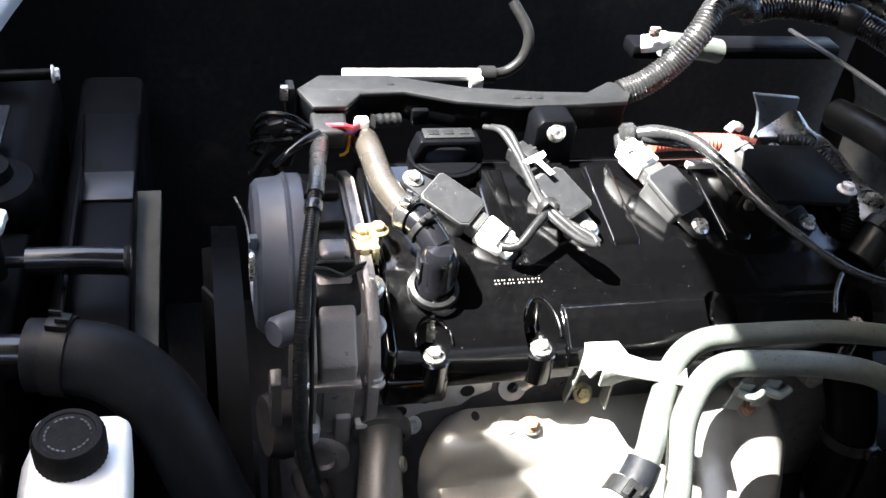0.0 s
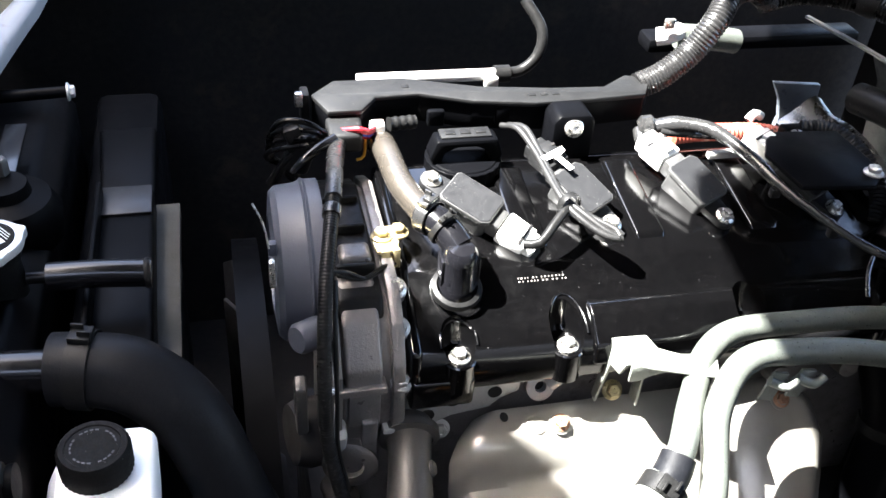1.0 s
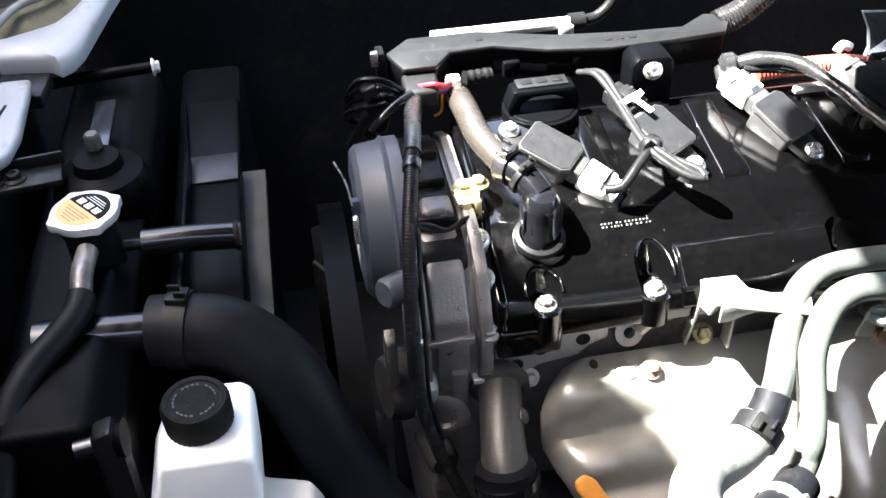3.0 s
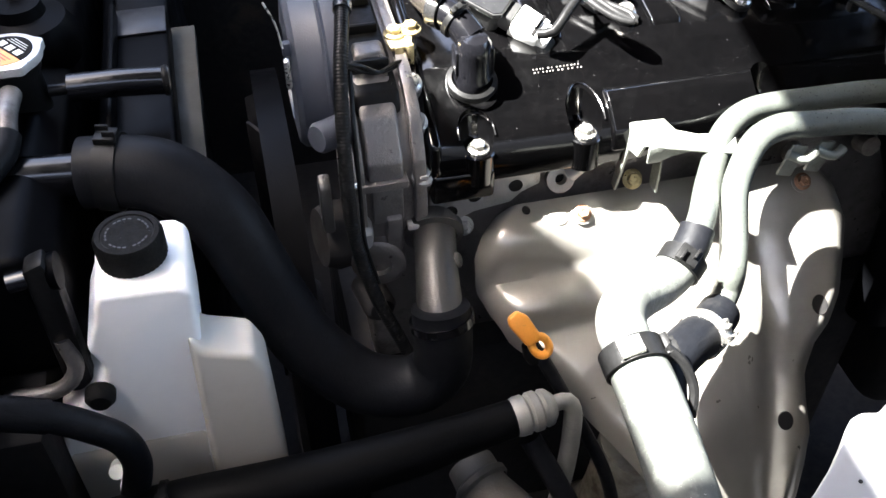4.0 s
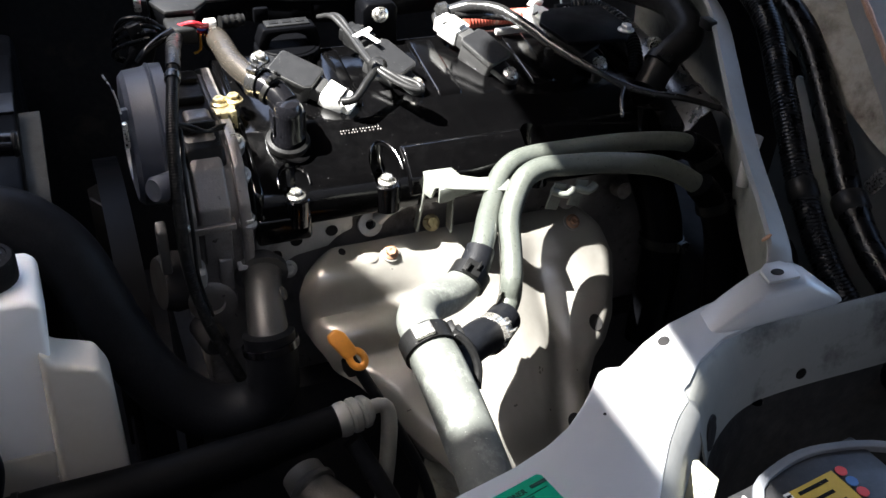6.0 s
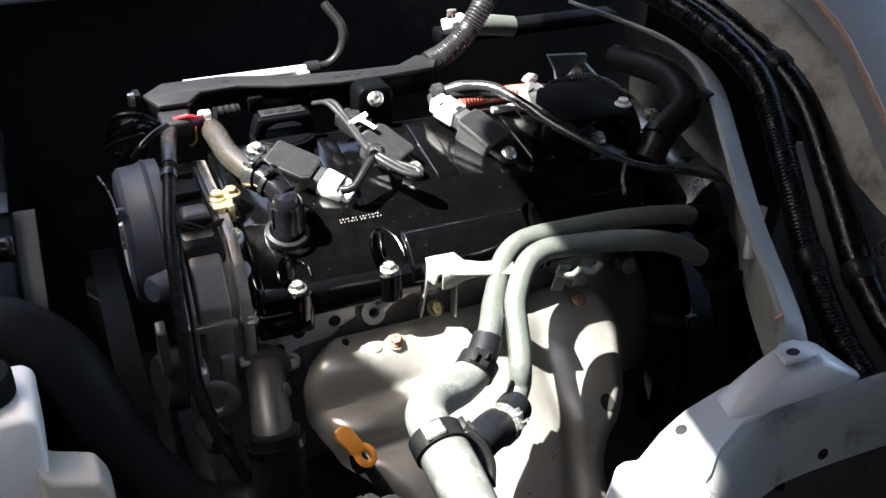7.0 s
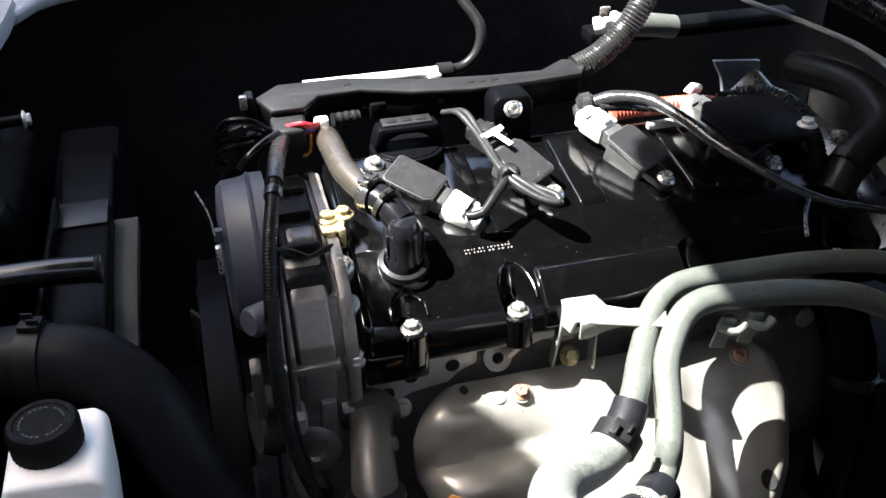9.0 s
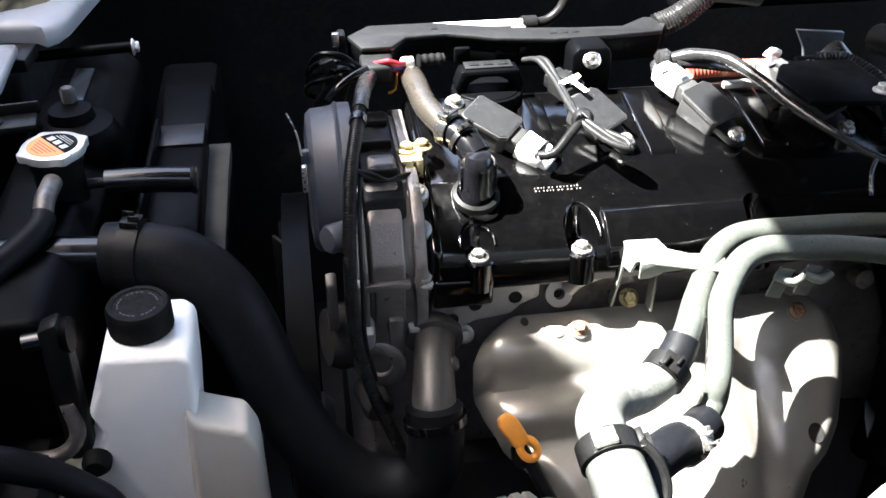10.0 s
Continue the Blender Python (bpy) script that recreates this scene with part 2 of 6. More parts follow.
def part(name, bm, material, parent=None, label="", m=None, sharp=38):
    me = bpy.data.meshes.new(name)
    bmesh.ops.recalc_face_normals(bm, faces=bm.faces[:])
    bm.to_mesh(me)
    bm.free()
    me.materials.append(material)
    me.polygons.foreach_set("use_smooth", [True] * len(me.polygons))
    me.set_sharp_from_angle(angle=radians(sharp))
    return hang(name, me, parent, label, m)


def hang(name, me, parent=None, label="", m=None):
    """An object on a mesh, in world places, under a thing or a part."""
    ob = new(name, me)
    if parent:
        ob.parent = parent
        if parent.type == "EMPTY":
            ob.matrix_parent_inverse = Matrix.Translation(-Vector(parent["at"]))
        elif "own" in parent:
            ob.matrix_parent_inverse = parent.matrix_basis.inverted()
    if m is not None:
        ob.matrix_basis = m
        ob["own"] = 1
    if label:
        ob["label"] = label
    return ob


def bevel(bm, edges, w, seg=2):
    if w > 0:
        bmesh.ops.bevel(bm, geom=list(edges), offset=w, segments=seg, affect="EDGES", profile=0.5, clamp_overlap=True)


def thicken(bm, t):
    """Give an open sheet a second skin and closed edges."""
    bm.normal_update()
    verts, faces = bm.verts[:], bm.faces[:]
    rim = [tuple(e.verts) for e in bm.edges if e.is_boundary]
    back = {v: bm.verts.new(v.co - v.normal * t) for v in verts}
    for f in faces:
        bm.faces.new([back[v] for v in reversed(f.verts)])
    for a, b in rim:
        bm.faces.new((a, b, back[b], back[a]))


def box(bm, c, s, bev=0.0015, m=None, seg=2):
    mm = Matrix.Translation(c) @ (m or Matrix()) @ Matrix.Diagonal((*s, 1))
    vs = bmesh.ops.create_cube(bm, size=1, matrix=mm)["verts"]
    bevel(bm, {e for v in vs for e in v.link_edges}, bev, seg)
    return bm


AX = {"x": lambda u, v, w: (w, u, v), "y": lambda u, v, w: (u, w, v), "z": lambda u, v, w: (u, v, w)}


def prism(bm, poly, axis, a, b, bev=0.0015, seg=2):
    f = AX[axis]
    lo = [bm.verts.new(f(u, v, a)) for u, v in poly]
    hi = [bm.verts.new(f(u, v, b)) for u, v in poly]
    k = len(poly)
    fs = [bm.faces.new(lo), bm.faces.new(hi[::-1])]
    fs += [bm.faces.new((lo[i], lo[(i + 1) % k], hi[(i + 1) % k], hi[i])) for i in range(k)]
    bmesh.ops.recalc_face_normals(bm, faces=fs)
    bevel(bm, {e for q in fs for e in q.edges}, bev, seg)
    return bm


def lathe(bm, prof, m=None, n=28):
    """Turn (radius, height) pairs round z, then place by m."""
    m = m or Matrix()
    rings = []
    for r, h in prof:
        if r < 1e-6:
            rings.append([bm.verts.new(m @ Vector((0, 0, h)))])
        else:
            rings.append([bm.verts.new(m @ Vector((r * math.cos(2 * math.pi * i / n), r * math.sin(2 * math.pi * i / n), h))) for i in range(n)])
    for a, b in zip(rings, rings[1:]):
        for i in range(n):
            j = (i + 1) % n
            if len(a) == 1 and len(b) == 1:
                continue
            if len(a) == 1:
                bm.faces.new((a[0], b[i], b[j]))
            elif len(b) == 1:
                bm.faces.new((a[i], b[0], a[j]))
            else:
                bm.faces.new((a[i], b[i], b[j], a[j]))
    return bm


def curve_pts(pts, step=0.004):
    """A smooth line through the points."""
    P = [Vector(p) for p in pts]
    P = [P[0] * 2 - P[1]] + P + [P[-1] * 2 - P[-2]]
    out, par = [], []
    for i in range(1, len(P) - 2):
        a, b, c, d = P[i - 1:i + 3]
        k = max(2, int((c - b).length / step))
        for j in range(k):
            t = j / k
            out.append(0.5 * ((2 * b) + (c - a) * t + (2 * a - 5 * b + 4 * c - d) * t * t + (3 * b - a - 3 * c + d) * t ** 3))
            par.append(i - 1 + t)
    out.append(P[-2])
    par.append(len(P) - 3)
    return out, par


def tube(bm, pts, r, n=14, step=0.004, caps=True, ribs=0.0, depth=0.0, wob=0.0, hollow=0.0):
    """A hose along a smooth line. r: one radius or one a point. ribs: the rings' spacing, depth: their height."""
    line, par = curve_pts(pts, min(step, ribs / 4) if ribs else step)
    rr = list(r) if isinstance(r, (list, tuple)) else [r] * len(pts)
    tan = [(line[min(i + 1, len(line) - 1)] - line[max(i - 1, 0)]).normalized() for i in range(len(line))]
    up = tan[0].orthogonal().normalized()
    rings, run = [], 0.0
    for i, p in enumerate(line):
        if i:
            run += (p - line[i - 1]).length
            up = (up - tan[i] * up.dot(tan[i])).normalized()
        side = tan[i].cross(up)
        k = min(int(par[i]), len(rr) - 2)
        rad = rr[k] + (rr[k + 1] - rr[k]) * (par[i] - k)
        if ribs:
            rad += depth * (0.5 + 0.5 * math.cos(2 * math.pi * run / ribs))
        if wob:
            rad *= 1 + wob * noise.noise(p * 60)
        rings.append([bm.verts.new(p + (up * math.cos(2 * math.pi * q / n) + side * math.sin(2 * math.pi * q / n)) * rad) for q in range(n)])
    for a, b in zip(rings, rings[1:]):
        for q in range(n):
            bm.faces.new((a[q], a[(q + 1) % n], b[(q + 1) % n], b[q]))
    if caps:
        bm.faces.new(rings[0][::-1])
        bm.faces.new(rings[-1])
    return bm


def aim(at, way, spin=0):
    """A pose at a place, with z along way."""
    return Matrix.Translation(at) @ Vector(way).to_track_quat("Z", "Y").to_matrix().to_4x4() @ Matrix.Rotation(radians(spin), 4, "Z")


def B():
    return bmesh.new()


def bolt_mesh(name, r=0.0052, h=0.006, flange=0.0078, material=None):
    """A flanged hexagon bolt head, standing on z = 0."""
    bm = B()
    lathe(bm, [(0, 0), (flange, 0), (flange, 0.0012), (r * 1.06, 0.0026)], None, 20)
    lathe(bm, [(r, 0.002), (r, h * 0.88), (r * 0.86, h), (r * 0.45, h), (r * 0.4, h * 0.86), (0, h * 0.86)], None, 6)
    me = bpy.data.meshes.new(name)
    bm.to_mesh(me)
    bm.free()
    me.materials.append(material)
    return me


BOLT = bolt_mesh("bolt", material=M_STEEL)
BOLT_DULL = bolt_mesh("bolt", material=M_ALU2)
BOLT_RUST = bolt_mesh("bolt", 0.0046, 0.0055, 0.0068, M_RUST)
BOLT_GOLD = bolt_mesh("bolt", material=M_GOLD)


def clamp(parent, at, way, r, w=0.011, material=None, spin=0, name="hose_clamp", label=""):
    """A spring band clamp with two ears round a hose."""
    bm = B()
    m = aim(at, way, spin)
    lathe(bm, [(r, -w / 2), (r + 0.0013, -w / 2 + 0.0004), (r + 0.0013, w / 2 - 0.0004), (r, w / 2)], m, 28)
    for s in (-1, 1):
        box(bm, m @ Vector((r + 0.004, s * 0.0035, s * w * 0.2)), (0.008, 0.0016, w * 0.55), 0.0004, m.to_3x3().to_4x4())
    box(bm, m @ Vector((r + 0.0025, 0, 0)), (0.004, 0.014, w * 0.9), 0.0006, m.to_3x3().to_4x4())
    return part(name, bm, material or M_BLACK, parent, label)


# ---- setting ----
def slab(name, c, s, material, label, category, m=None):
    return tagged(part(name, box(B(), c, s, 0, m), material), label, category, kind="structure")


slab("ground", (0, 0, -0.95), (400, 400, 0.1), M_ASPHALT, "dark asphalt ground under the parked vehicle", "ground")
# unseen wall; its stepped top is shaped to cast the bay's shadow edges
wl = part("shade_wall_left", prism(B(), [(-4.0, -0.9), (-4.0, 1.805), (-0.138, 1.805), (-0.195, 1.63), (0.080, 1.63), (0.106, 1.60), (0.19, 1.582), (0.31, 1.57), (4.0, 1.56), (4.0, -0.9)], "x", -1.2, -1.0, 0), M_WALL)
tagged(wl, "unseen grey wall added to shade the bay, with a stepped top", "wall", kind="structure")
slab("bay_wall_far", (-0.05, 0.70, -0.27), (1.9, 0.03, 0.62), M_DARK, "sooty black inner wing across the engine bay", "wall")
slab("bay_wall_front", (-0.52, 0.0, -0.32), (0.03, 1.24, 0.75), M_DARK, "black painted front crossmember of the bay", "wall")
# near-black base stands for shade where stray sun would land
slab("firewall", (0.80, 0.1, -0.27), (0.04, 1.1, 0.6), M_SHROUD, "firewall behind the engine, near-black in place of shade", "wall")
slab("undertray", (0.1, 0.1, -0.56), (1.4, 1.4, 0.02), M_DARK, "oily black undertray below the engine", "floor")


# unseen wall added to hide the bright horizon from glancing reflections
slab("wall_far", (0.4, 2.4, 0.25), (3.6, 0.2, 2.4), M_WALL, "unseen grey wall beyond the vehicle, added to dim reflections", "wall")
# unseen wall added to keep low sky light out of the bay
slab("shade_wall_back", (0.4, -1.45, 0.15), (3.6, 0.2, 2.1), M_WALL, "unseen grey wall beside the vehicle, added to block sky light", "wall")


def build_hood():
    hood = thing("hood", "unseen raised silver bonnet, front edge shaped to shade the engine", "bonnet", (0.75, 0, 0.36))
    m = Matrix.Translation((0.75, 0, 0.36)) @ Matrix.Rotation(-math.atan2(0.84, -1.26), 4, "Y")
    # bonnet is out of view; nose outline cut to cast the engine's shadow edge
    nose = [(0.0, -0.95), (1.65, -0.95), (1.625, -0.24), (1.597, -0.151), (1.545, 0.046), (1.532, 0.10), (1.52, 0.165), (1.495, 0.180), (1.40, 0.190), (1.345, 0.215), (1.31, 0.25), (1.22, 0.31), (0.97, 0.52), (0.6, 0.80), (0.0, 0.82)]
    bm = prism(B(), nose, "z", -0.012, 0.0, 0.003)
    bm.transform(m)
    part("skin", bm, M_PAINT, hood)
    # liner added to darken what the glossy cover reflects
    bm = prism(B(), [(0.05, -0.85), (1.5, -0.85), (1.48, -0.2), (1.43, 0.08), (1.25, 0.18), (0.85, 0.5), (0.05, 0.74)], "z", 0.0, 0.015, 0.004)
    bm.transform(m)
    part("liner", bm, M_DARK, hood, "black liner added to dull reflections")
    for y in (-0.38, 0.58):
        part("hinge", box(B(), (0.79, y, 0.19), (0.03, 0.03, 0.36), 0.004), M_PAINTLOW, hood)


build_hood()


# ---- engine ----
BOSSES = (0.0, 0.078, 0.219, 0.335)


def carve(ob, cutter):
    """Cut one mesh out of another, for good."""
    md = ob.modifiers.new("cut", "BOOLEAN")
    md.operation, md.object, md.solver = "DIFFERENCE", cutter, "EXACT"
    bpy.context.view_layer.update()
    me = bpy.data.meshes.new_from_object(ob.evaluated_get(bpy.context.evaluated_depsgraph_get()))
    ob.modifiers.clear()
    ob.data = me
    me.set_sharp_from_angle(angle=radians(38))


def build_valve_cover():
    cover = thing("valve_cover", "glossy black painted valve cover dotted with dust", "valve cover", (0.15, 0.05, 0))
    X0, X1 = -0.034, 0.375
    prof = [(-0.016, -0.024), (-0.0162, -0.010), (-0.0152, -0.002), (-0.0125, 0.0045), (-0.008, 0.0098), (-0.001, 0.0145), (0.008, 0.0180), (0.018, 0.022), (0.042, 0.036), (0.054, 0.0385), (0.100, 0.0475), (0.150, 0.0545), (0.166, 0.047), (0.168, -0.020)]
    shell = part("cover_body", prism(B(), prof, "x", X0, X1, 0.0025, 2), M_COVER, cover)
    panel = part("front_panel", prism(B(), [(-0.0195, -0.012), (-0.0175, 0.005), (0.001, 0.0205), (0.009, 0.0225), (0.016, 0.0198), (0.016, -0.012)], "x", 0.096, 0.36, 0.003, 4), M_COVER, cover)
    for x in BOSSES:
        cut = part("cutter", lathe(B(), [(0, 0.000), (0.0105, 0.000), (0.0122, 0.003), (0.0130, 0.10), (0, 0.10)], Matrix.Translation((x, -0.0040, 0)) @ Matrix.Rotation(radians(-8), 4, "X") @ Matrix.Diagonal((1, 1.15 if x < 0.05 else 1.5, 1, 1)), 40), M_COVER)
        carve(shell, cut)
        if x > 0.1:
            carve(panel, cut)
        bpy.data.objects.remove(cut)
    # stepped front panel between the bolt bosses
    part("cover_corner", box(B(), (-0.012, 0.02, -0.024), (0.046, 0.078, 0.026), 0.004, None, 3), M_COVER, cover)
    # end rib next to the timing cover
    part("end_rib", prism(B(), [(-0.018, -0.018), (-0.013, 0.012), (0.02, 0.026), (0.05, 0.041), (0.14, 0.0565), (0.14, -0.018)], "x", -0.036, -0.026, 0.004, 3), M_COVER, cover)
    # spark plug wells and coil bolt bosses, square to the leaning coils
    for i, (x, y, z) in enumerate(((0.0243, 0.0937, 0.0446), (0.1137, 0.098, 0.042), (0.2075, 0.098, 0.0415), (0.302, 0.098, 0.041))):
        m = pose(x, y, z, 21, 3, 0)
        part("plug_well", lathe(B(), [(0.0225, -0.020), (0.021, 0.0), (0.018, 0.002), (0.0165, 0.0), (0.0165, -0.005), (0, -0.005)], m, 32), M_COVER, cover)
        a = radians(139 if i == 0 else -60)
        part("coil_boss", lathe(B(), [(0.010, -0.02), (0.0078, 0.011), (0, 0.011)], m @ Matrix.Translation((0.0325 * math.cos(a), 0.0325 * math.sin(a), 0)), 20), M_COVER, cover)
    # arched bolt recesses along the front edge
    for x in BOSSES:
        bm = B()
        lathe(bm, [(0.0118, -0.0235), (0.0118, 0.0005), (0.0108, 0.0015), (0, 0.0015)], Matrix.Translation((x, -0.0095, 0)), 28)
        part("bolt_boss", bm, M_COVER, cover)
        hang("bolt", BOLT, cover, m=Matrix.Translation((x, -0.0095, 0.0015)) @ Matrix.Rotation(radians(25 * x * 40), 4, "Z"), label="bright steel flange bolt")
    # rolled rims round the arched recesses
    tree = BVHTree.FromPolygons([v.co.copy() for v in shell.data.vertices] + [v.co.copy() for v in panel.data.vertices], [tuple(f.vertices) for f in shell.data.polygons] + [tuple(q + len(shell.data.vertices) for q in f.vertices) for f in panel.data.polygons])
    for x, top in ((0.0, 0.0125), (0.080, 0.021)):
        rim = []
        for i in range(17):
            a = radians(-8 + 196 * i / 16)
            hit = tree.ray_cast(Vector((x + 0.0128 * math.cos(a), -0.0075 + (top + 0.0075) * max(0.0, math.sin(a)) ** 0.8, 0.1)), Vector((0, 0, -1)))
            if hit[0]:
                rim.append(hit[0] + Vector((0, -0.0003, 0.0002)))
        part("arch_rim", tube(B(), rim, 0.0011, 8, 0.002), M_COVER, cover)
    # low ridges on the deck
    for x in (0.068, 0.161, 0.255, 0.345):
        part("deck_ridge", prism(B(), [(0.054, 0.036), (0.060, 0.0425), (0.14, 0.0565), (0.146, 0.050)], "x", x - 0.012, x + 0.012, 0.003, 3), M_COVER, cover)
    # cast mark that cannot be read, as small raised bars
    rng = random.Random(4)
    for row in (0, 1):
        x = 0.050
        while x < 0.086:
            w = rng.uniform(0.0010, 0.0022)
            y = 0.0325 - row * 0.0022
            bm = box(B(), (x + w / 2, y, 0.022 + (y - 0.018) * 0.583 + 0.0008), (w * 0.7, 0.0013, 0.0006), 0.0002, Matrix.Rotation(radians(35.5), 4, "X"), 1)
            part("cast_mark", bm, M_ALU, cover)
            x += w + rng.choice((0.0009, 0.0011, 0.0024))


build_valve_cover()


def build_head():
    head = thing("cylinder_head", "grey cast aluminium cylinder head with drilled lugs", "cylinder head", (0.15, 0.06, -0.1))
    part("casting", prism(B(), [(0.004, -0.20), (0.004, -0.062), (0.002, -0.024), (0.165, -0.024), (0.165, -0.20)], "x", -0.03, 0.375, 0.003), M_ALU, head)
    lip = [(-0.034, -0.068), (-0.034, -0.03), (-0.02, -0.026), (0.05, -0.026), (0.05, -0.044), (0.036, -0.05), (0.028, -0.058), (0.0, -0.062), (-0.018, -0.071)]
    part("lug_plate", prism(B(), lip, "y", -0.004, 0.008, 0.002), M_ALU2, head)
    for x, z in ((-0.018, -0.058), (0.0, -0.046), (0.031, -0.042)):
        part("lug_hole", lathe(B(), [(0, 0.0003), (0.0046, 0.0003), (0.0052, -0.0003), (0.0056, 0.002)], aim((x, -0.0046, z), (0, 1, 0)), 20), M_DARK, head)
    bm = B()
    tube(bm, [(0.094, -0.008, -0.022), (0.08, -0.007, -0.029), (0.072, -0.005, -0.038)], [0.006, 0.0055, 0.006], 12)
    part("lifting_lug", bm, M_ALU2, head)
    part("lug_eye", lathe(B(), [(0.0045, 0.0), (0.0098, 0), (0.0108, 0.002), (0.0108, 0.007), (0.0045, 0.0075), (0.0045, 0)], aim((0.066, 0.003, -0.046), (0, -0.8, 0.35)), 28), M_ALU2, head)
    part("lug_eye_shadow", lathe(B(), [(0, 0), (0.0047, 0), (0.0047, 0.003)], aim((0.066, 0.0025, -0.046), (0, -0.8, 0.35)), 20), M_DARK, head)
    for x in (0.19, 0.25, 0.31):
        part("stud_boss", lathe(B(), [(0.009, 0), (0.008, 0.012), (0, 0.012)], aim((x, -0.01, -0.045), (0, -1, 0.2)), 18), M_ALU, head)
    hang("bolt", BOLT_DULL, head, m=aim((-0.008, -0.004, -0.074), (0, -0.9, 0.35)))
    block = thing("engine_block", "dark oily engine block below the head", "engine block", (0.1, 0.06, -0.35))
    part("block_casting", box(B(), (0.14, 0.08, -0.37), (0.48, 0.20, 0.34), 0.01), M_DARK, block)
    part("sump", box(B(), (0.16, 0.06, -0.50), (0.40, 0.22, 0.10), 0.02), M_DARK, block)


build_head()


def build_timing_cover():
    tc = thing("timing_cover", "stained cast aluminium timing cover with raised ribs", "timing cover", (-0.06, 0.07, -0.1))
    prof = [(-0.014, -0.20), (-0.014, -0.03), (-0.010, 0.002), (0.004, 0.028), (0.024, 0.042), (0.05, 0.048), (0.13, 0.052), (0.165, 0.035), (0.17, -0.2)]
    part("casting", prism(B(), prof, "x", -0.082, -0.044, 0.005, 3), M_ALU, tc)
    part("flange", prism(B(), [(y - (0.006 if y < 0.1 else -0.004), z + (0.003 if z > 0 else 0)) for y, z in prof], "x", -0.047, -0.038, 0.002), M_ALU, tc)
    part("front_step", prism(B(), [(-0.0185, -0.010), (-0.0175, 0.006), (0.000, 0.0325), (0.024, 0.0475), (0.040, 0.050), (0.040, 0.02), (0.0, -0.010)], "x", -0.079, -0.054, 0.0025, 3), M_ALU, tc)
    part("lower_step", prism(B(), [(-0.0185, -0.046), (-0.0185, -0.009), (0.0, -0.009), (0.0, -0.046)], "x", -0.077, -0.055, 0.002, 2), M_ALU, tc)
    part("foot", prism(B(), [(-0.022, -0.088), (-0.022, -0.040), (-0.008, -0.036), (-0.008, -0.088)], "x", -0.068, -0.057, 0.0015, 2), M_ALU, tc)
    part("bearing_boss", lathe(B(), [(0.020, 0), (0.020, 0.010), (0.017, 0.012), (0.010, 0.012), (0.009, 0.008), (0, 0.008)], aim((-0.074, -0.012, -0.082), (-0.2, -1, 0.1)), 28), M_ALU, tc)
    part("rib", prism(B(), [(-0.0215, -0.10), (-0.0205, 0.004), (-0.002, 0.034), (0.022, 0.049), (0.03, 0.046), (0.0, 0.02), (-0.01, -0.10)], "x", -0.0845, -0.0815, 0.0008), M_ALU, tc)
    part("rib", prism(B(), [(-0.0235, -0.06), (-0.0225, 0.002), (-0.006, 0.029), (0.0, 0.02), (-0.01, -0.06)], "x", -0.0895, -0.0872, 0.0007), M_ALU, tc)
    part("ledge", box(B(), (-0.0705, -0.016, -0.0095), (0.038, 0.014, 0.0065), 0.0016), M_ALU, tc)
    part("web", box(B(), (-0.046, -0.016, -0.052), (0.014, 0.010, 0.005), 0.0012), M_ALU2, tc)
    # plate and ribs are added so the casting's top comes out dark
    part("upper_dark_plate", prism(B(), [(0.004, 0.030), (0.012, 0.044), (0.05, 0.0515), (0.13, 0.0555), (0.16, 0.042), (0.16, 0.03)], "x", -0.081, -0.050, 0.003, 3), M_BLACK, tc, "black plate added to darken the casting's top")
    for y in (0.03, 0.075, 0.11):
        part("rib", box(B(), (-0.066, y, 0.054), (0.026, 0.004, 0.010), 0.0015), M_BLACK, tc)
    part("top_boss", box(B(), (-0.064, 0.05, 0.050), (0.022, 0.02, 0.012), 0.004, None, 3), M_ALU, tc)
    for y, z, me in ((0.024, 0.040, BOLT), (0.006, 0.020, BOLT_DULL), (-0.012, -0.012, BOLT_DULL)):
        bm = lathe(B(), [(0.0085, -0.02), (0.0085, -0.001), (0.007, 0), (0, 0)], aim((-0.040, y, z), (0, -0.6, 1)), 18)
        part("bolt_boss", bm, M_ALU, tc)
        hang("bolt", me, tc, m=aim((-0.040, y, z), (0, -0.6, 1)))
    hang("bolt", bolt_mesh("screw", 0.0025, 0.003, 0.0032, M_STEEL), tc, m=aim((-0.0895, -0.0225, -0.003), (-0.3, -1, 0.2)))


build_timing_cover()


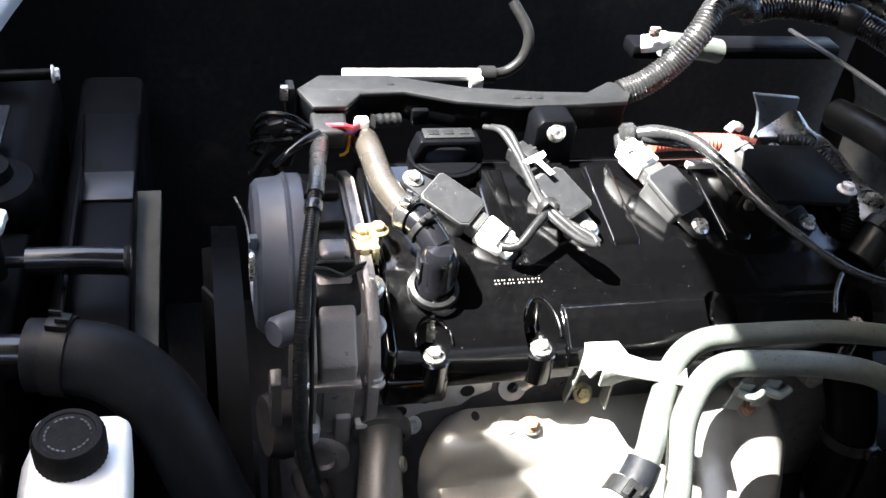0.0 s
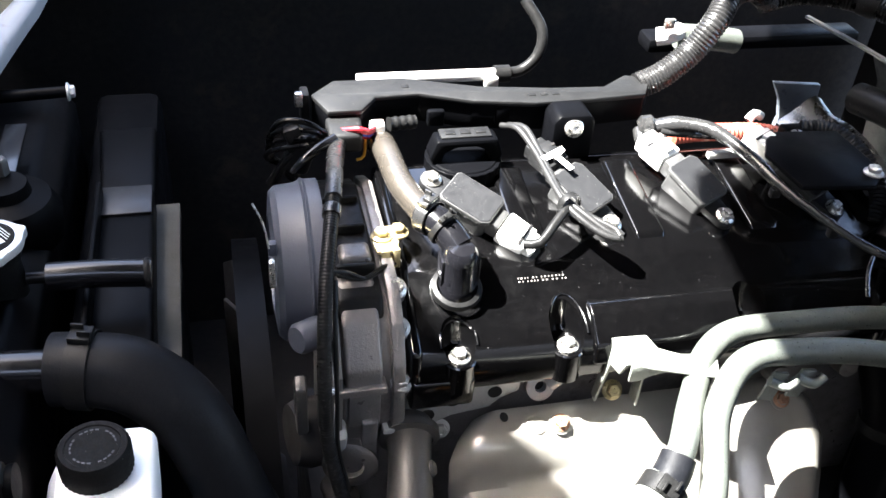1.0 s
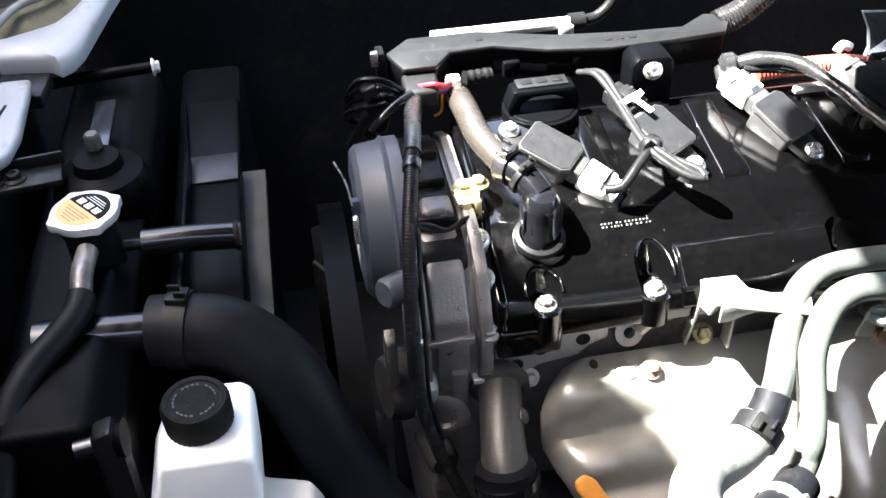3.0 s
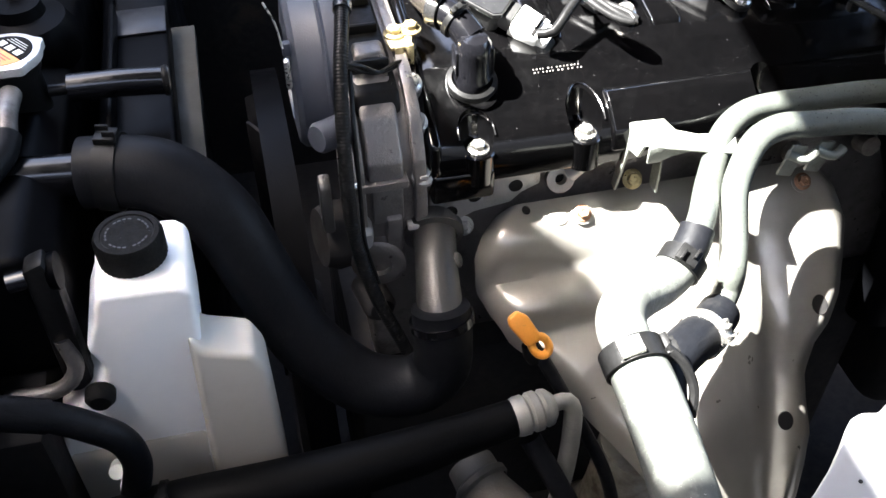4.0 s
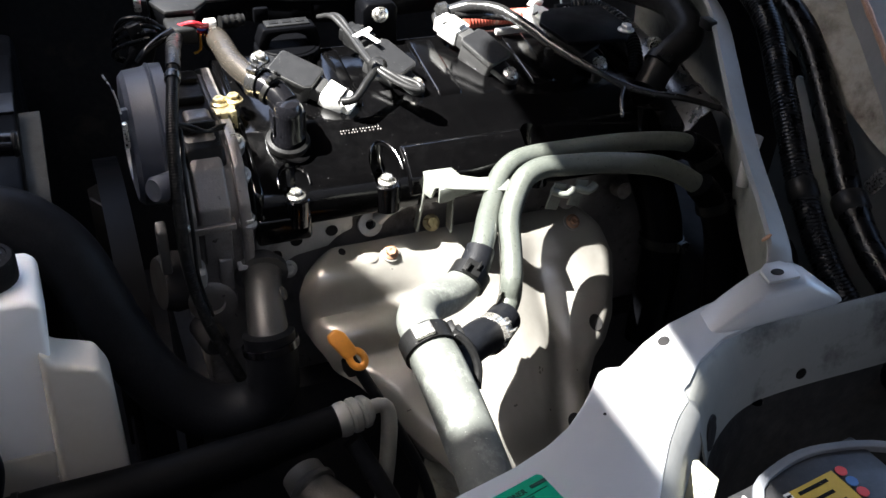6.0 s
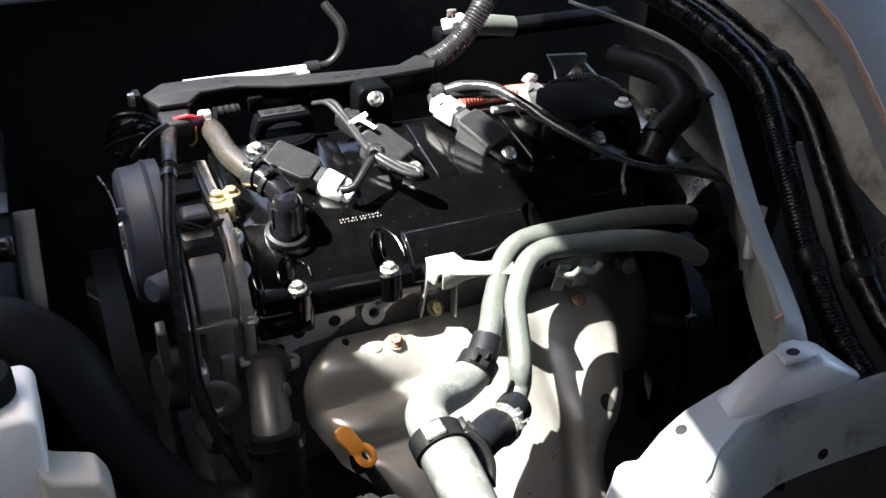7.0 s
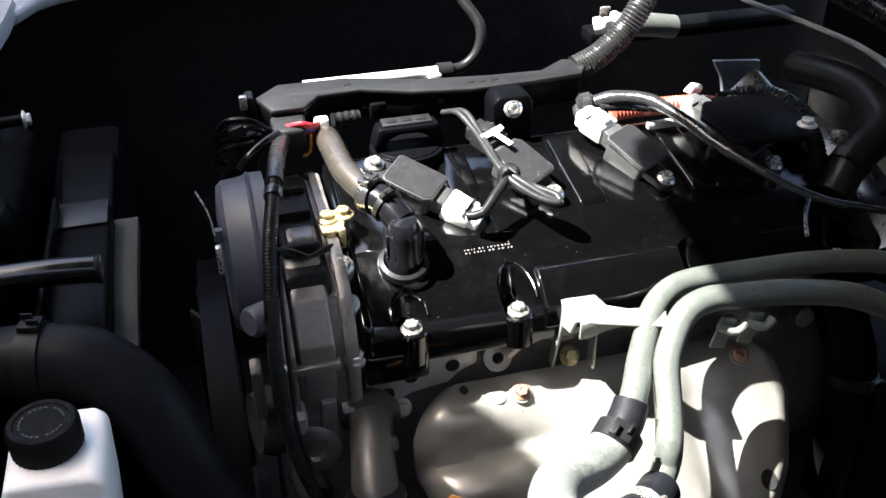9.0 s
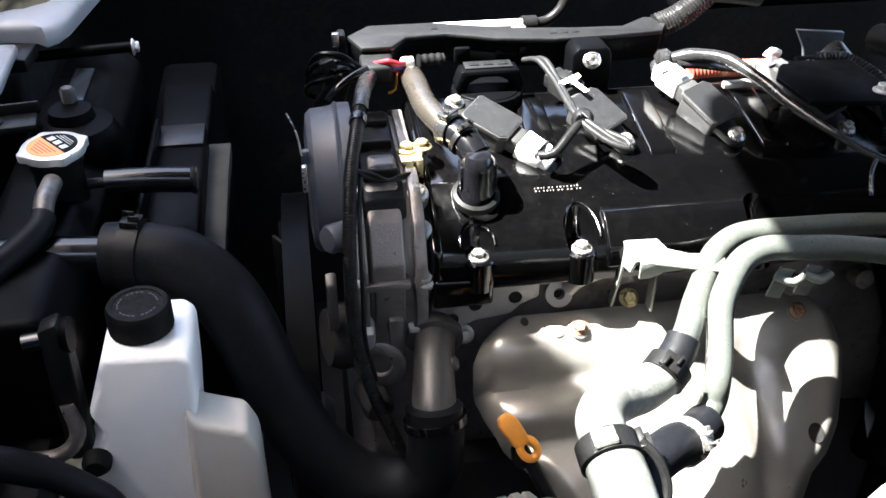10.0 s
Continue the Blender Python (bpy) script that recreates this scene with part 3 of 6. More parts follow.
def build_drum():
    d = thing("round_front_cover", "matt grey round moulded cover on the engine front", "engine cover", (-0.11, 0.08, 0.03))
    m = aim((-0.083, 0.085, 0.022), (-1, 0, 0))
    part("shell", lathe(B(), [(0.0595, 0), (0.0595, 0.010), (0.0575, 0.016), (0.056, 0.030), (0.052, 0.034), (0.035, 0.036), (0.034, 0.032), (0, 0.032)], m, 48), M_DRUM, d)
    part("seam", lathe(B(), [(0.0595, 0.009), (0.0605, 0.011), (0.0585, 0.013)], m, 48), M_DRUM, d)
    part("clip", box(B(), (-0.119, 0.048, 0.064), (0.006, 0.006, 0.010), 0.0015), M_DRUM, d)
    part("clip", box(B(), (-0.1205, 0.036, 0.052), (0.004, 0.006, 0.022), 0.0015), M_STEEL, d)
    part("clip_wire", tube(B(), [(-0.1215, 0.045, 0.066), (-0.124, 0.050, 0.082), (-0.130, 0.058, 0.094)], 0.0007, 8), M_STEEL, d)
    part("snout", lathe(B(), [(0.011, -0.02), (0.011, 0.017), (0.009, 0.020), (0, 0.020)], aim((-0.092, 0.020, 0.012), (-0.75, -0.5, 0.15)), 24), M_DRUM, d)
    tensioner = thing("belt_tensioner", "dull aluminium belt tensioner under the cover", "belt tensioner", (-0.1, 0.0, -0.08))
    part("body", lathe(B(), [(0.024, -0.02), (0.026, 0.01), (0.022, 0.02), (0, 0.02)], aim((-0.095, 0.01, -0.075), (-1, -0.2, 0.1)), 28), M_DARK, tensioner)
    part("lever", prism(B(), [(-0.018, -0.048), (-0.014, -0.010), (-0.004, -0.004), (0.004, -0.016), (-0.002, -0.050)], "x", -0.112, -0.104, 0.002, 2), M_OUTLET, tensioner)
    part("arm", box(B(), (-0.085, -0.004, -0.07), (0.014, 0.03, 0.06), 0.005, Matrix.Rotation(radians(20), 4, "X")), M_ALU2, tensioner)
    part("pivot", lathe(B(), [(0.012, 0), (0.012, 0.03), (0.009, 0.034), (0, 0.034)], aim((-0.085, -0.01, -0.112), (0.2, -1, 0.1)), 24), M_DARK, tensioner)


build_drum()


def build_coil(name):
    """An ignition coil on its plug axis; bolt ear towards -x, plug towards +x."""
    c = thing(name, "dark grey ignition coil with a dusty flat lid", "ignition coil", group="coils along the valve cover")
    bm = B()
    lid = [(-0.0200, -0.0135), (-0.0170, -0.0168), (0.0185, -0.0168), (0.0235, -0.0125), (0.0235, 0.0135), (0.0210, 0.0168), (-0.0175, 0.0168), (-0.0200, 0.0140)]
    part("lid", prism(bm, [(x * 0.96, y * 0.95) for x, y in lid], "z", 0.0228, 0.0262, 0.0003, 1), M_COIL, c)
    part("lid_rim", prism(B(), lid, "z", 0.0215, 0.0256, 0.0005, 2), M_COILBODY, c)
    bm = B()
    body = [(-0.018, -0.012), (-0.0155, -0.0152), (0.017, -0.0152), (0.0215, -0.011), (0.0215, 0.012), (0.0195, 0.0152), (-0.016, 0.0152), (-0.018, 0.0125)]
    part("body", prism(bm, body, "z", 0.002, 0.0226, 0.0015, 2), M_COILBODY, c, "paler worn coil body")
    part("stem", lathe(B(), [(0.0125, -0.004), (0.0135, 0.001), (0.0125, 0.009), (0.0105, 0.012), (0, 0.012)], None, 28), M_STEEL, c, "bright metal collar over the plug well")
    ear = [(-0.014, -0.011)] + [(-0.034 + 0.0092 * math.cos(a), 0.0092 * math.sin(a)) for a in [math.pi * (1.5 - i / 8) for i in range(9)]] + [(-0.014, 0.011)]
    ear_part = part("ear", prism(B(), ear, "z", 0.012, 0.0185, 0.0008), M_COIL, c)
    hang("bolt", BOLT, ear_part, m=Matrix.Translation((-0.034, 0, 0.0185)), label="bright steel flange bolt")
    part("socket", box(B(), (0.025, 0, 0.0155), (0.012, 0.020, 0.014), 0.0015), M_COILBODY, c)
    return c


def build_coil_plug(name, material, label):
    """A wire plug with a latch, its tail towards +x."""
    p = thing(name, label, "connector")
    housing = part("housing", box(B(), (0.0, 0, 0), (0.019, 0.017, 0.014), 0.0015), material, p)
    part("latch", box(B(), (-0.002, 0, 0.0082), (0.012, 0.008, 0.004), 0.001), material, housing)
    part("collar", box(B(), (0.011, 0, 0), (0.008, 0.0145, 0.012), 0.0015), material, p)
    part("slot", box(B(), (0.0045, 0, 0.0072), (0.002, 0.0172, 0.0008), 0.0003), M_DARK, housing)
    return p


coil = build_coil("ignition_coil")
LEAN = 21  # degrees by which the coils lean out from the engine
coil_at = [((0.0243, 0.0937, 0.0446), -41), ((0.1137, 0.0980, 0.0420), 121), ((0.2075, 0.0980, 0.0415), 117), ((0.302, 0.098, 0.041), 117)]
plug = build_coil_plug("coil_plug", M_WHITE, "white plastic plug on an ignition coil")
plug_dark = build_coil_plug("coil_plug", M_TRAY, "grey plastic plug with a white paint mark")
for i, (p, a) in enumerate(coil_at):
    m = pose(*p, LEAN, 3, 0) @ pose(0, 0, 0, 0, 0, a)
    if i == 0:
        coil.matrix_basis = m @ Matrix.Diagonal((0.95, 0.88, 1.0, 1.0))
    else:
        copy_thing(coil, m)
    pm = m @ pose(0.041, 0, 0.0140, 0, 8, 0)
    if i == 0:
        plug.matrix_basis = pm @ Matrix.Diagonal((1.2, 1.2, 1.15, 1.0))
    elif i == 1:
        plug_dark.matrix_basis = m @ pose(0.038, 0, 0.0185, 0, 8, 0) @ Matrix.Diagonal((1.2, 1.2, 1.0, 1.0))
    else:
        copy_thing(plug, pm)
part("paint_mark", prism(B(), [(-0.016, -0.001), (-0.016, 0.003), (-0.002, 0.003), (-0.001, 0.010), (0.003, 0.010), (0.002, -0.008), (-0.002, -0.007), (-0.003, -0.001)], "z", 0.0, 0.0006, 0.0001, 1), M_WHITE, plug_dark, "white paint dab", m=pose(-0.004, 0.0, 0.0104, 0, 0, 0))


def build_oil_cap():
    c = thing("oil_filler_cap", "black plastic oil filler cap with a finger bar", "oil cap", (0.045, 0.145, 0.05))
    m = Matrix.Translation((0.036, 0.150, 0.0))
    ridged = [((0.0295 + 0.0007 * (i % 2)) * math.cos(2 * math.pi * i / 48), (0.0295 + 0.0007 * (i % 2)) * math.sin(2 * math.pi * i / 48)) for i in range(48)]
    part("skirt", prism(B(), [(0.036 + x, 0.150 + y) for x, y in ridged], "z", 0.046, 0.062, 0.0004, 1), M_SHROUD, c)
    part("crown", lathe(B(), [(0.029, 0.0595), (0.026, 0.063), (0, 0.064)], m, 36), M_SHROUD, c)
    part("finger_bar", prism(B(), [(-0.026, 0.060), (-0.029, 0.068), (-0.024, 0.082), (0.024, 0.082), (0.029, 0.068), (0.026, 0.060), (0.020, 0.060), (0.017, 0.071), (0.008, 0.0755), (-0.008, 0.0755), (-0.017, 0.071), (-0.020, 0.060)], "y", 0.139, 0.157, 0.0025, 2), M_SHROUD, c, m=Matrix.Translation((0.036, 0, 0)))
    part("top_plate", box(B(), (0.036, 0.150, 0.0825), (0.040, 0.014, 0.002), 0.0008), M_TRAY, c)
    for dx in (-0.012, 0, 0.012):
        part("cast_mark", box(B(), (0.036 + dx, 0.150, 0.0838), (0.008, 0.006, 0.0008), 0.0003), M_BLACK, c)


build_oil_cap()


def build_breather():
    b = thing("breather_pipe", "oily brown metal breather pipe with a black rubber elbow", "breather pipe", (0, 0.05, 0.05))
    part("pipe", tube(B(), [(-0.026, 0.172, 0.060), (-0.026, 0.162, 0.070), (-0.026, 0.135, 0.075), (-0.023, 0.10, 0.073), (-0.014, 0.072, 0.070), (-0.004, 0.055, 0.069)], 0.0098, 18), M_OLDPIPE, b)
    e = part("elbow", tube(B(), [(-0.013, 0.068, 0.0698), (-0.005, 0.056, 0.0690), (0.001, 0.046, 0.066), (0.006, 0.038, 0.060)], [0.0118, 0.0112, 0.0112, 0.0115], 22), M_SLICK, b, "black rubber elbow")
    part("stem", lathe(B(), [(0.0148, 0.028), (0.0145, 0.036), (0.0128, 0.040), (0.0126, 0.056), (0.0118, 0.062), (0.009, 0.0660), (0.004, 0.0675), (0, 0.0676)], Matrix.Translation((0.006, 0.034, 0)) @ Matrix.Rotation(radians(4), 4, "X"), 30), M_SLICK, b)
    for k in (-1, 1):
        part("fin", box(B(), (0.006 + 0.0128 * k, 0.033, 0.046), (0.002, 0.014, 0.022), 0.0008), M_SLICK, b)
    part("shoulder", box(B(), (0.006, 0.026, 0.040), (0.020, 0.010, 0.016), 0.003, None, 3), M_SLICK, b)
    part("base_ring", lathe(B(), [(0.0175, 0.0), (0.0185, 0.003), (0.0175, 0.006), (0.0145, 0.007)], aim((0.004, 0.028, 0.030), (0, -0.35, 1)), 32), M_BLACK, b)
    clamp(b, (-0.010, 0.063, 0.0698), (0.6, -0.75, 0), 0.0121, 0.010, M_TAPE, 100, "hose_clamp")
    clamp(b, (-0.002, 0.0505, 0.0675), (0.5, -0.75, -0.3), 0.0116, 0.005, M_BLACK, 100, "hose_clamp")


build_breather()


# ---- wiring over the engine ----
def build_tray():
    t = thing("harness_tray", "dusty dark grey plastic wiring tray across the engine", "wiring tray", (0.07, 0.2, 0.08))
    top = [(-0.076, 0.204), (-0.056, 0.226), (0.0, 0.226), (0.06, 0.206), (0.12, 0.198), (0.165, 0.196), (0.190, 0.214), (0.212, 0.208), (0.196, 0.180), (0.15, 0.176), (0.10, 0.174), (0.05, 0.182), (0.01, 0.198), (-0.026, 0.196), (-0.040, 0.176), (-0.066, 0.176)]
    part("lid", prism(B(), top, "z", 0.088, 0.0925, 0.0015), M_TRAY, t)
    wall = [(x, y) if y > 0.2 else (x, y + 0.002) for x, y in top]
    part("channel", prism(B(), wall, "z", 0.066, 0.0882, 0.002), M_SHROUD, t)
    part("end_clip", box(B(), (-0.081, 0.205, 0.083), (0.007, 0.016, 0.026), 0.002), M_BLACK, t)
    part("end_clip", box(B(), (-0.086, 0.198, 0.092), (0.006, 0.006, 0.012), 0.001), M_STEEL, t)
    part("spout", prism(B(), [(-0.068, 0.150), (-0.068, 0.180), (-0.040, 0.180), (-0.043, 0.150)], "z", 0.070, 0.086, 0.003, 3), M_TRAY, t)
    part("fixing_tab", prism(B(), [(0.108, 0.050), (0.108, 0.086), (0.113, 0.092), (0.138, 0.092), (0.143, 0.086), (0.143, 0.050)], "y", 0.150, 0.178, 0.003), M_SHROUD, t)
    hang("bolt", BOLT, t, m=aim((0.1245, 0.1495, 0.082), (0, -1, 0.4)))
    for x in (0.02, 0.075, 0.165):
        part("latch", box(B(), (x, 0.182, 0.079), (0.014, 0.006, 0.014), 0.002), M_SHROUD, t)
    for x, y in ((0.0, 0.210), (0.100, 0.187), (0.110, 0.187), (0.120, 0.187)):
        part("cast_mark", box(B(), (x, y, 0.0927), (0.006, 0.004, 0.0006), 0.0002), M_BLACK, t)


build_tray()


def hose_thing(name, label, category, pts, r, material, **k):
    ob = part(name, tube(B(), pts, r, **k), material)
    return tagged(ob, label, category)


def build_rail():
    r = thing("fuel_rail", "bright bare metal rail behind the wiring tray", "fuel rail", (0.04, 0.27, 0.07))
    part("rail", tube(B(), [(-0.03, 0.268, 0.070), (0.03, 0.268, 0.070), (0.098, 0.268, 0.070)], 0.0054, 16), M_CHROME, r)
    part("end_sleeve", tube(B(), [(0.092, 0.268, 0.070), (0.106, 0.268, 0.070)], 0.0078, 16), M_BLACK, r)
    part("end_pipe", tube(B(), [(0.10, 0.268, 0.070), (0.118, 0.27, 0.072), (0.132, 0.272, 0.085), (0.136, 0.28, 0.105), (0.124, 0.30, 0.125)], 0.0050, 14), M_LOOM, r)
    part("clip", box(B(), (0.088, 0.262, 0.066), (0.012, 0.012, 0.012), 0.002), M_ALU2, r)


build_rail()

# loom that drops over the timing cover
loom = thing("front_wiring_loom", "taped wiring loom dropping over the timing cover", "wiring loom", (-0.08, 0.05, 0.05))
part("taped_top", tube(B(), [(-0.058, 0.166, 0.080), (-0.062, 0.150, 0.078), (-0.068, 0.12, 0.085), (-0.073, 0.085, 0.093), (-0.077, 0.06, 0.092)], [0.0062, 0.0066, 0.0066, 0.0062, 0.0058], wob=0.14), M_GREYLOOM, loom)
part("conduit", tube(B(), [(-0.077, 0.062, 0.092), (-0.083, 0.03, 0.086), (-0.089, 0.002, 0.072), (-0.093, -0.02, 0.045), (-0.095, -0.035, 0.01), (-0.094, -0.042, -0.03), (-0.085, -0.055, -0.075), (-0.066, -0.072, -0.125), (-0.054, -0.08, -0.17)], 0.0046, 12, ribs=0.0022, depth=0.0004), M_LOOM, loom)
for k in (0, 1):
    part("wire", tube(B(), [(-0.060, 0.165, 0.078), (-0.078, 0.165, 0.070 + 0.004 * k), (-0.098, 0.16, 0.058 + 0.006 * k), (-0.108 - 0.005 * k, 0.17, 0.035)], 0.0028, 8), M_LOOM, loom)
part("thin_wire", tube(B(), [(-0.083, 0.004, 0.068), (-0.086, -0.02, 0.040), (-0.087, -0.035, 0.0), (-0.087, -0.042, -0.04), (-0.081, -0.052, -0.07)], 0.0016, 8), M_LOOM, loom)
part("tape_band", lathe(B(), [(0.0062, -0.004), (0.0066, 0), (0.0062, 0.004)], aim((-0.0795, 0.048, 0.090), (-0.2, -0.9, -0.2)), 16), M_TAPE, loom)

# cam sensor lump and folded leads between the tray and the round cover
sensor = thing("cam_sensor", "black plastic sensor with folded taped leads above the round cover", "sensor", (-0.10, 0.17, 0.075))
part("body", box(B(), (-0.088, 0.168, 0.066), (0.020, 0.022, 0.036), 0.005, Matrix.Rotation(radians(18), 4, "Y"), 3), M_BLACK, sensor)
part("plug", box(B(), (-0.094, 0.158, 0.086), (0.013, 0.012, 0.013), 0.0025, Matrix.Rotation(radians(-20), 4, "Y"), 2), M_LOOM, sensor)
for k in range(4):
    o = 0.004 * k
    part("lead", tube(B(), [(-0.066 - o, 0.160, 0.080), (-0.084, 0.158 - o, 0.094 - o), (-0.104 - 0.5 * o, 0.164, 0.092 - 2 * o), (-0.112, 0.174, 0.066 - o), (-0.102 + o, 0.182, 0.040), (-0.088, 0.188, 0.018 + o)], 0.0023, 9, wob=0.2), M_BAYLOOM, sensor)
part("loose_lead", tube(B(), [(-0.064, 0.150, 0.084), (-0.076, 0.142, 0.082), (-0.090, 0.134, 0.076), (-0.098, 0.132, 0.068)], [0.0042, 0.0040, 0.0032, 0.0022], 10), M_SLICK, sensor)

# bracket of zinc with two bolts and a thin black wire
br = thing("sensor_bracket", "yellow zinc bracket with two bolts and thin black leads", "bracket", (-0.035, 0.085, 0.05))
part("plate", prism(B(), [(-0.049, 0.046), (-0.051, 0.064), (-0.045, 0.075), (-0.027, 0.077), (-0.024, 0.066), (-0.031, 0.060), (-0.034, 0.046)], "z", 0.0520, 0.0550, 0.001), M_GOLD, br)
part("leg", box(B(), (-0.043, 0.046, 0.048), (0.006, 0.004, 0.016), 0.001), M_GOLD, br)
part("leg", box(B(), (-0.035, 0.047, 0.048), (0.005, 0.004, 0.016), 0.001), M_GOLD, br)
part("pillar", lathe(B(), [(0.009, 0.03), (0.009, 0.052), (0, 0.052)], Matrix.Translation((-0.036, 0.066, 0)), 18), M_ALU, br)
for x, y in ((-0.043, 0.063), (-0.031, 0.066)):
    hang("bolt", BOLT_GOLD, br, m=Matrix.Translation((x, y, 0.055)))
for k in (0, 1):
    part("lead", tube(B(), [(-0.040 + 0.004 * k, 0.046, 0.044), (-0.048, 0.034, 0.048 + 0.003 * k), (-0.062, 0.018, 0.056), (-0.074, 0.016, 0.064 - 0.004 * k), (-0.086, 0.008, 0.072)], 0.0014, 8), M_LOOM, br)

# thin coloured wires by the tray's mouth
wires = thing("coloured_wires", "thin red, blue and orange wires into a grey plug", "wires", (-0.03, 0.18, 0.075))
part("grey_plug", box(B(), (-0.028, 0.176, 0.077), (0.012, 0.010, 0.009), 0.002), M_WHITE, wires)
part("plug_boot", tube(B(), [(-0.018, 0.180, 0.076), (0.004, 0.184, 0.075)], 0.0052, 12, ribs=0.006, depth=0.001), M_BLACK, wires)
for i, mw in enumerate((M_REDWIRE, M_BLUEWIRE, M_REDWIRE, M_REDWIRE)):
    part("wire", tube(B(), [(-0.031, 0.169, 0.073 + 0.0025 * i), (-0.038, 0.161 - 0.002 * i, 0.077 + 0.003 * i), (-0.046, 0.158 - 0.002 * i, 0.081 + 0.003 * i), (-0.058, 0.162, 0.084)], 0.0017, 8), mw, wires)
part("wire", tube(B(), [(-0.032, 0.180, 0.074), (-0.037, 0.172, 0.072), (-0.040, 0.162, 0.060), (-0.046, 0.160, 0.058)], 0.0012, 8), M_YELWIRE, wires)

# coil 1 and coil 2 leads
leads = thing("coil_leads", "pair of taped grey leads looped over the second coil", "wires", (0.1, 0.09, 0.06))
for k in (0, 1):
    o = 0.006 * k
    part("lead", tube(B(), [(0.070 + o, 0.166, 0.078), (0.078 + o, 0.150, 0.084), (0.084 + o * 0.6, 0.126, 0.080), (0.086 + o * 0.4, 0.100, 0.077), (0.088 + o * 0.3, 0.070, 0.074), (0.094 + o, 0.052, 0.070), (0.108 + o, 0.036, 0.064), (0.120 + o * 0.5, 0.030, 0.062), (0.120, 0.036, 0.065), (0.105, 0.050, 0.068), (0.094, 0.060, 0.071)], 0.0025, 10, wob=0.1), M_LEAD, leads)
part("lead", tube(B(), [(0.092, 0.060, 0.072), (0.080, 0.050, 0.066), (0.066, 0.040, 0.056), (0.056, 0.044, 0.053)], 0.0036, 10), M_LOOM, leads)
part("tie", lathe(B(), [(0.0085, -0.003), (0.009, 0), (0.0085, 0.003)], aim((0.0925, 0.062, 0.072), (0.3, -1, 0)), 16), M_BLACK, leads)

# conduit that rises from the tray's right end to the bulkhead
hose_thing("main_conduit", "thick dusty corrugated conduit rising from the tray", "conduit", [(0.200, 0.205, 0.086), (0.222, 0.208, 0.094), (0.246, 0.212, 0.112), (0.264, 0.216, 0.136), (0.285, 0.235, 0.152), (0.32, 0.262, 0.146), (0.352, 0.282, 0.126)], 0.0102, M_GREYLOOM, n=18, ribs=0.0032, depth=0.0013)
def banded(name, label, category, pts, r, material, band, **k):
    """A conduit with bands of tape round it."""
    t = thing(name, label, category, pts[len(pts) // 2])
    part("sheath", tube(B(), pts, r, **k), material, t)
    line, _ = curve_pts(pts, 0.01)
    for f in band:
        i = int(f * (len(line) - 2))
        part("tape_band", lathe(B(), [(r * 1.02, -0.010), (r * 1.10 + 0.001, -0.007), (r * 1.10 + 0.001, 0.007), (r * 1.02, 0.010)], aim(line[i], line[i + 1] - line[i]), 20), M_BLACK, t)
    return t


banded("bulkhead_conduit", "shiny black corrugated conduit along the bulkhead", "conduit", [(0.345, 0.285, 0.125), (0.385, 0.280, 0.134), (0.435, 0.250, 0.135), (0.460, 0.19, 0.129), (0.468, 0.12, 0.120), (0.464, 0.03, 0.100), (0.440, -0.05, 0.055), (0.420, -0.118, 0.006), (0.405, -0.19, -0.035), (0.405, -0.25, -0.060), (0.42, -0.32, -0.10), (0.44, -0.42, -0.15)], 0.0115, M_BAYLOOM, (0.12, 0.3, 0.62), n=18, ribs=0.0036, depth=0.0008)
banded("bulkhead_loom", "black taped loom running beside the bulkhead conduit", "wiring loom", [(0.38, 0.31, 0.145), (0.455, 0.275, 0.140), (0.494, 0.19, 0.128), (0.505, 0.10, 0.110), (0.500, 0.01, 0.086), (0.476, -0.08, 0.035), (0.45, -0.16, -0.01), (0.44, -0.24, -0.04), (0.45, -0.34, -0.07)], 0.0135, M_BAYLOOM, (0.2, 0.45, 0.75), n=14, wob=0.1)

# taped loom from the tray's corner over the rear coils
rl = thing("rear_wiring_loom", "shiny taped wiring loom running to the engine rear", "wiring loom", (0.25, 0.1, 0.07))
part("trunk", tube(B(), [(0.190, 0.158, 0.072), (0.212, 0.150, 0.080), (0.236, 0.132, 0.083), (0.255, 0.10, 0.076), (0.265, 0.07, 0.070), (0.285, 0.03, 0.062), (0.315, -0.002, 0.052), (0.36, -0.02, 0.045), (0.40, -0.02, 0.03)], [0.0062, 0.0066, 0.0058, 0.0052, 0.0044, 0.0036, 0.0032, 0.003, 0.003], 14, wob=0.14), M_TAPE, rl)
part("branch", tube(B(), [(0.186, 0.160, 0.070), (0.184, 0.146, 0.066), (0.190, 0.134, 0.062), (0.196, 0.122, 0.061)], [0.005, 0.005, 0.0045, 0.004], 12), M_TAPE, rl)
part("branch", tube(B(), [(0.20, 0.150, 0.074), (0.225, 0.146, 0.073), (0.245, 0.15, 0.068), (0.262, 0.155, 0.064)], 0.0042, 12), M_TAPE, rl)
part("knot", lathe(B(), [(0.006, -0.008), (0.0105, -0.004), (0.0105, 0.004), (0.006, 0.008)], aim((0.192, 0.158, 0.073), (1, -0.2, 0.2)), 16), M_TAPE, rl)
for p in ((0.262, 0.068, 0.064), (0.290, 0.026, 0.054)):
    part("clip", box(B(), p, (0.008, 0.006, 0.008), 0.0015), M_BLACK, rl)

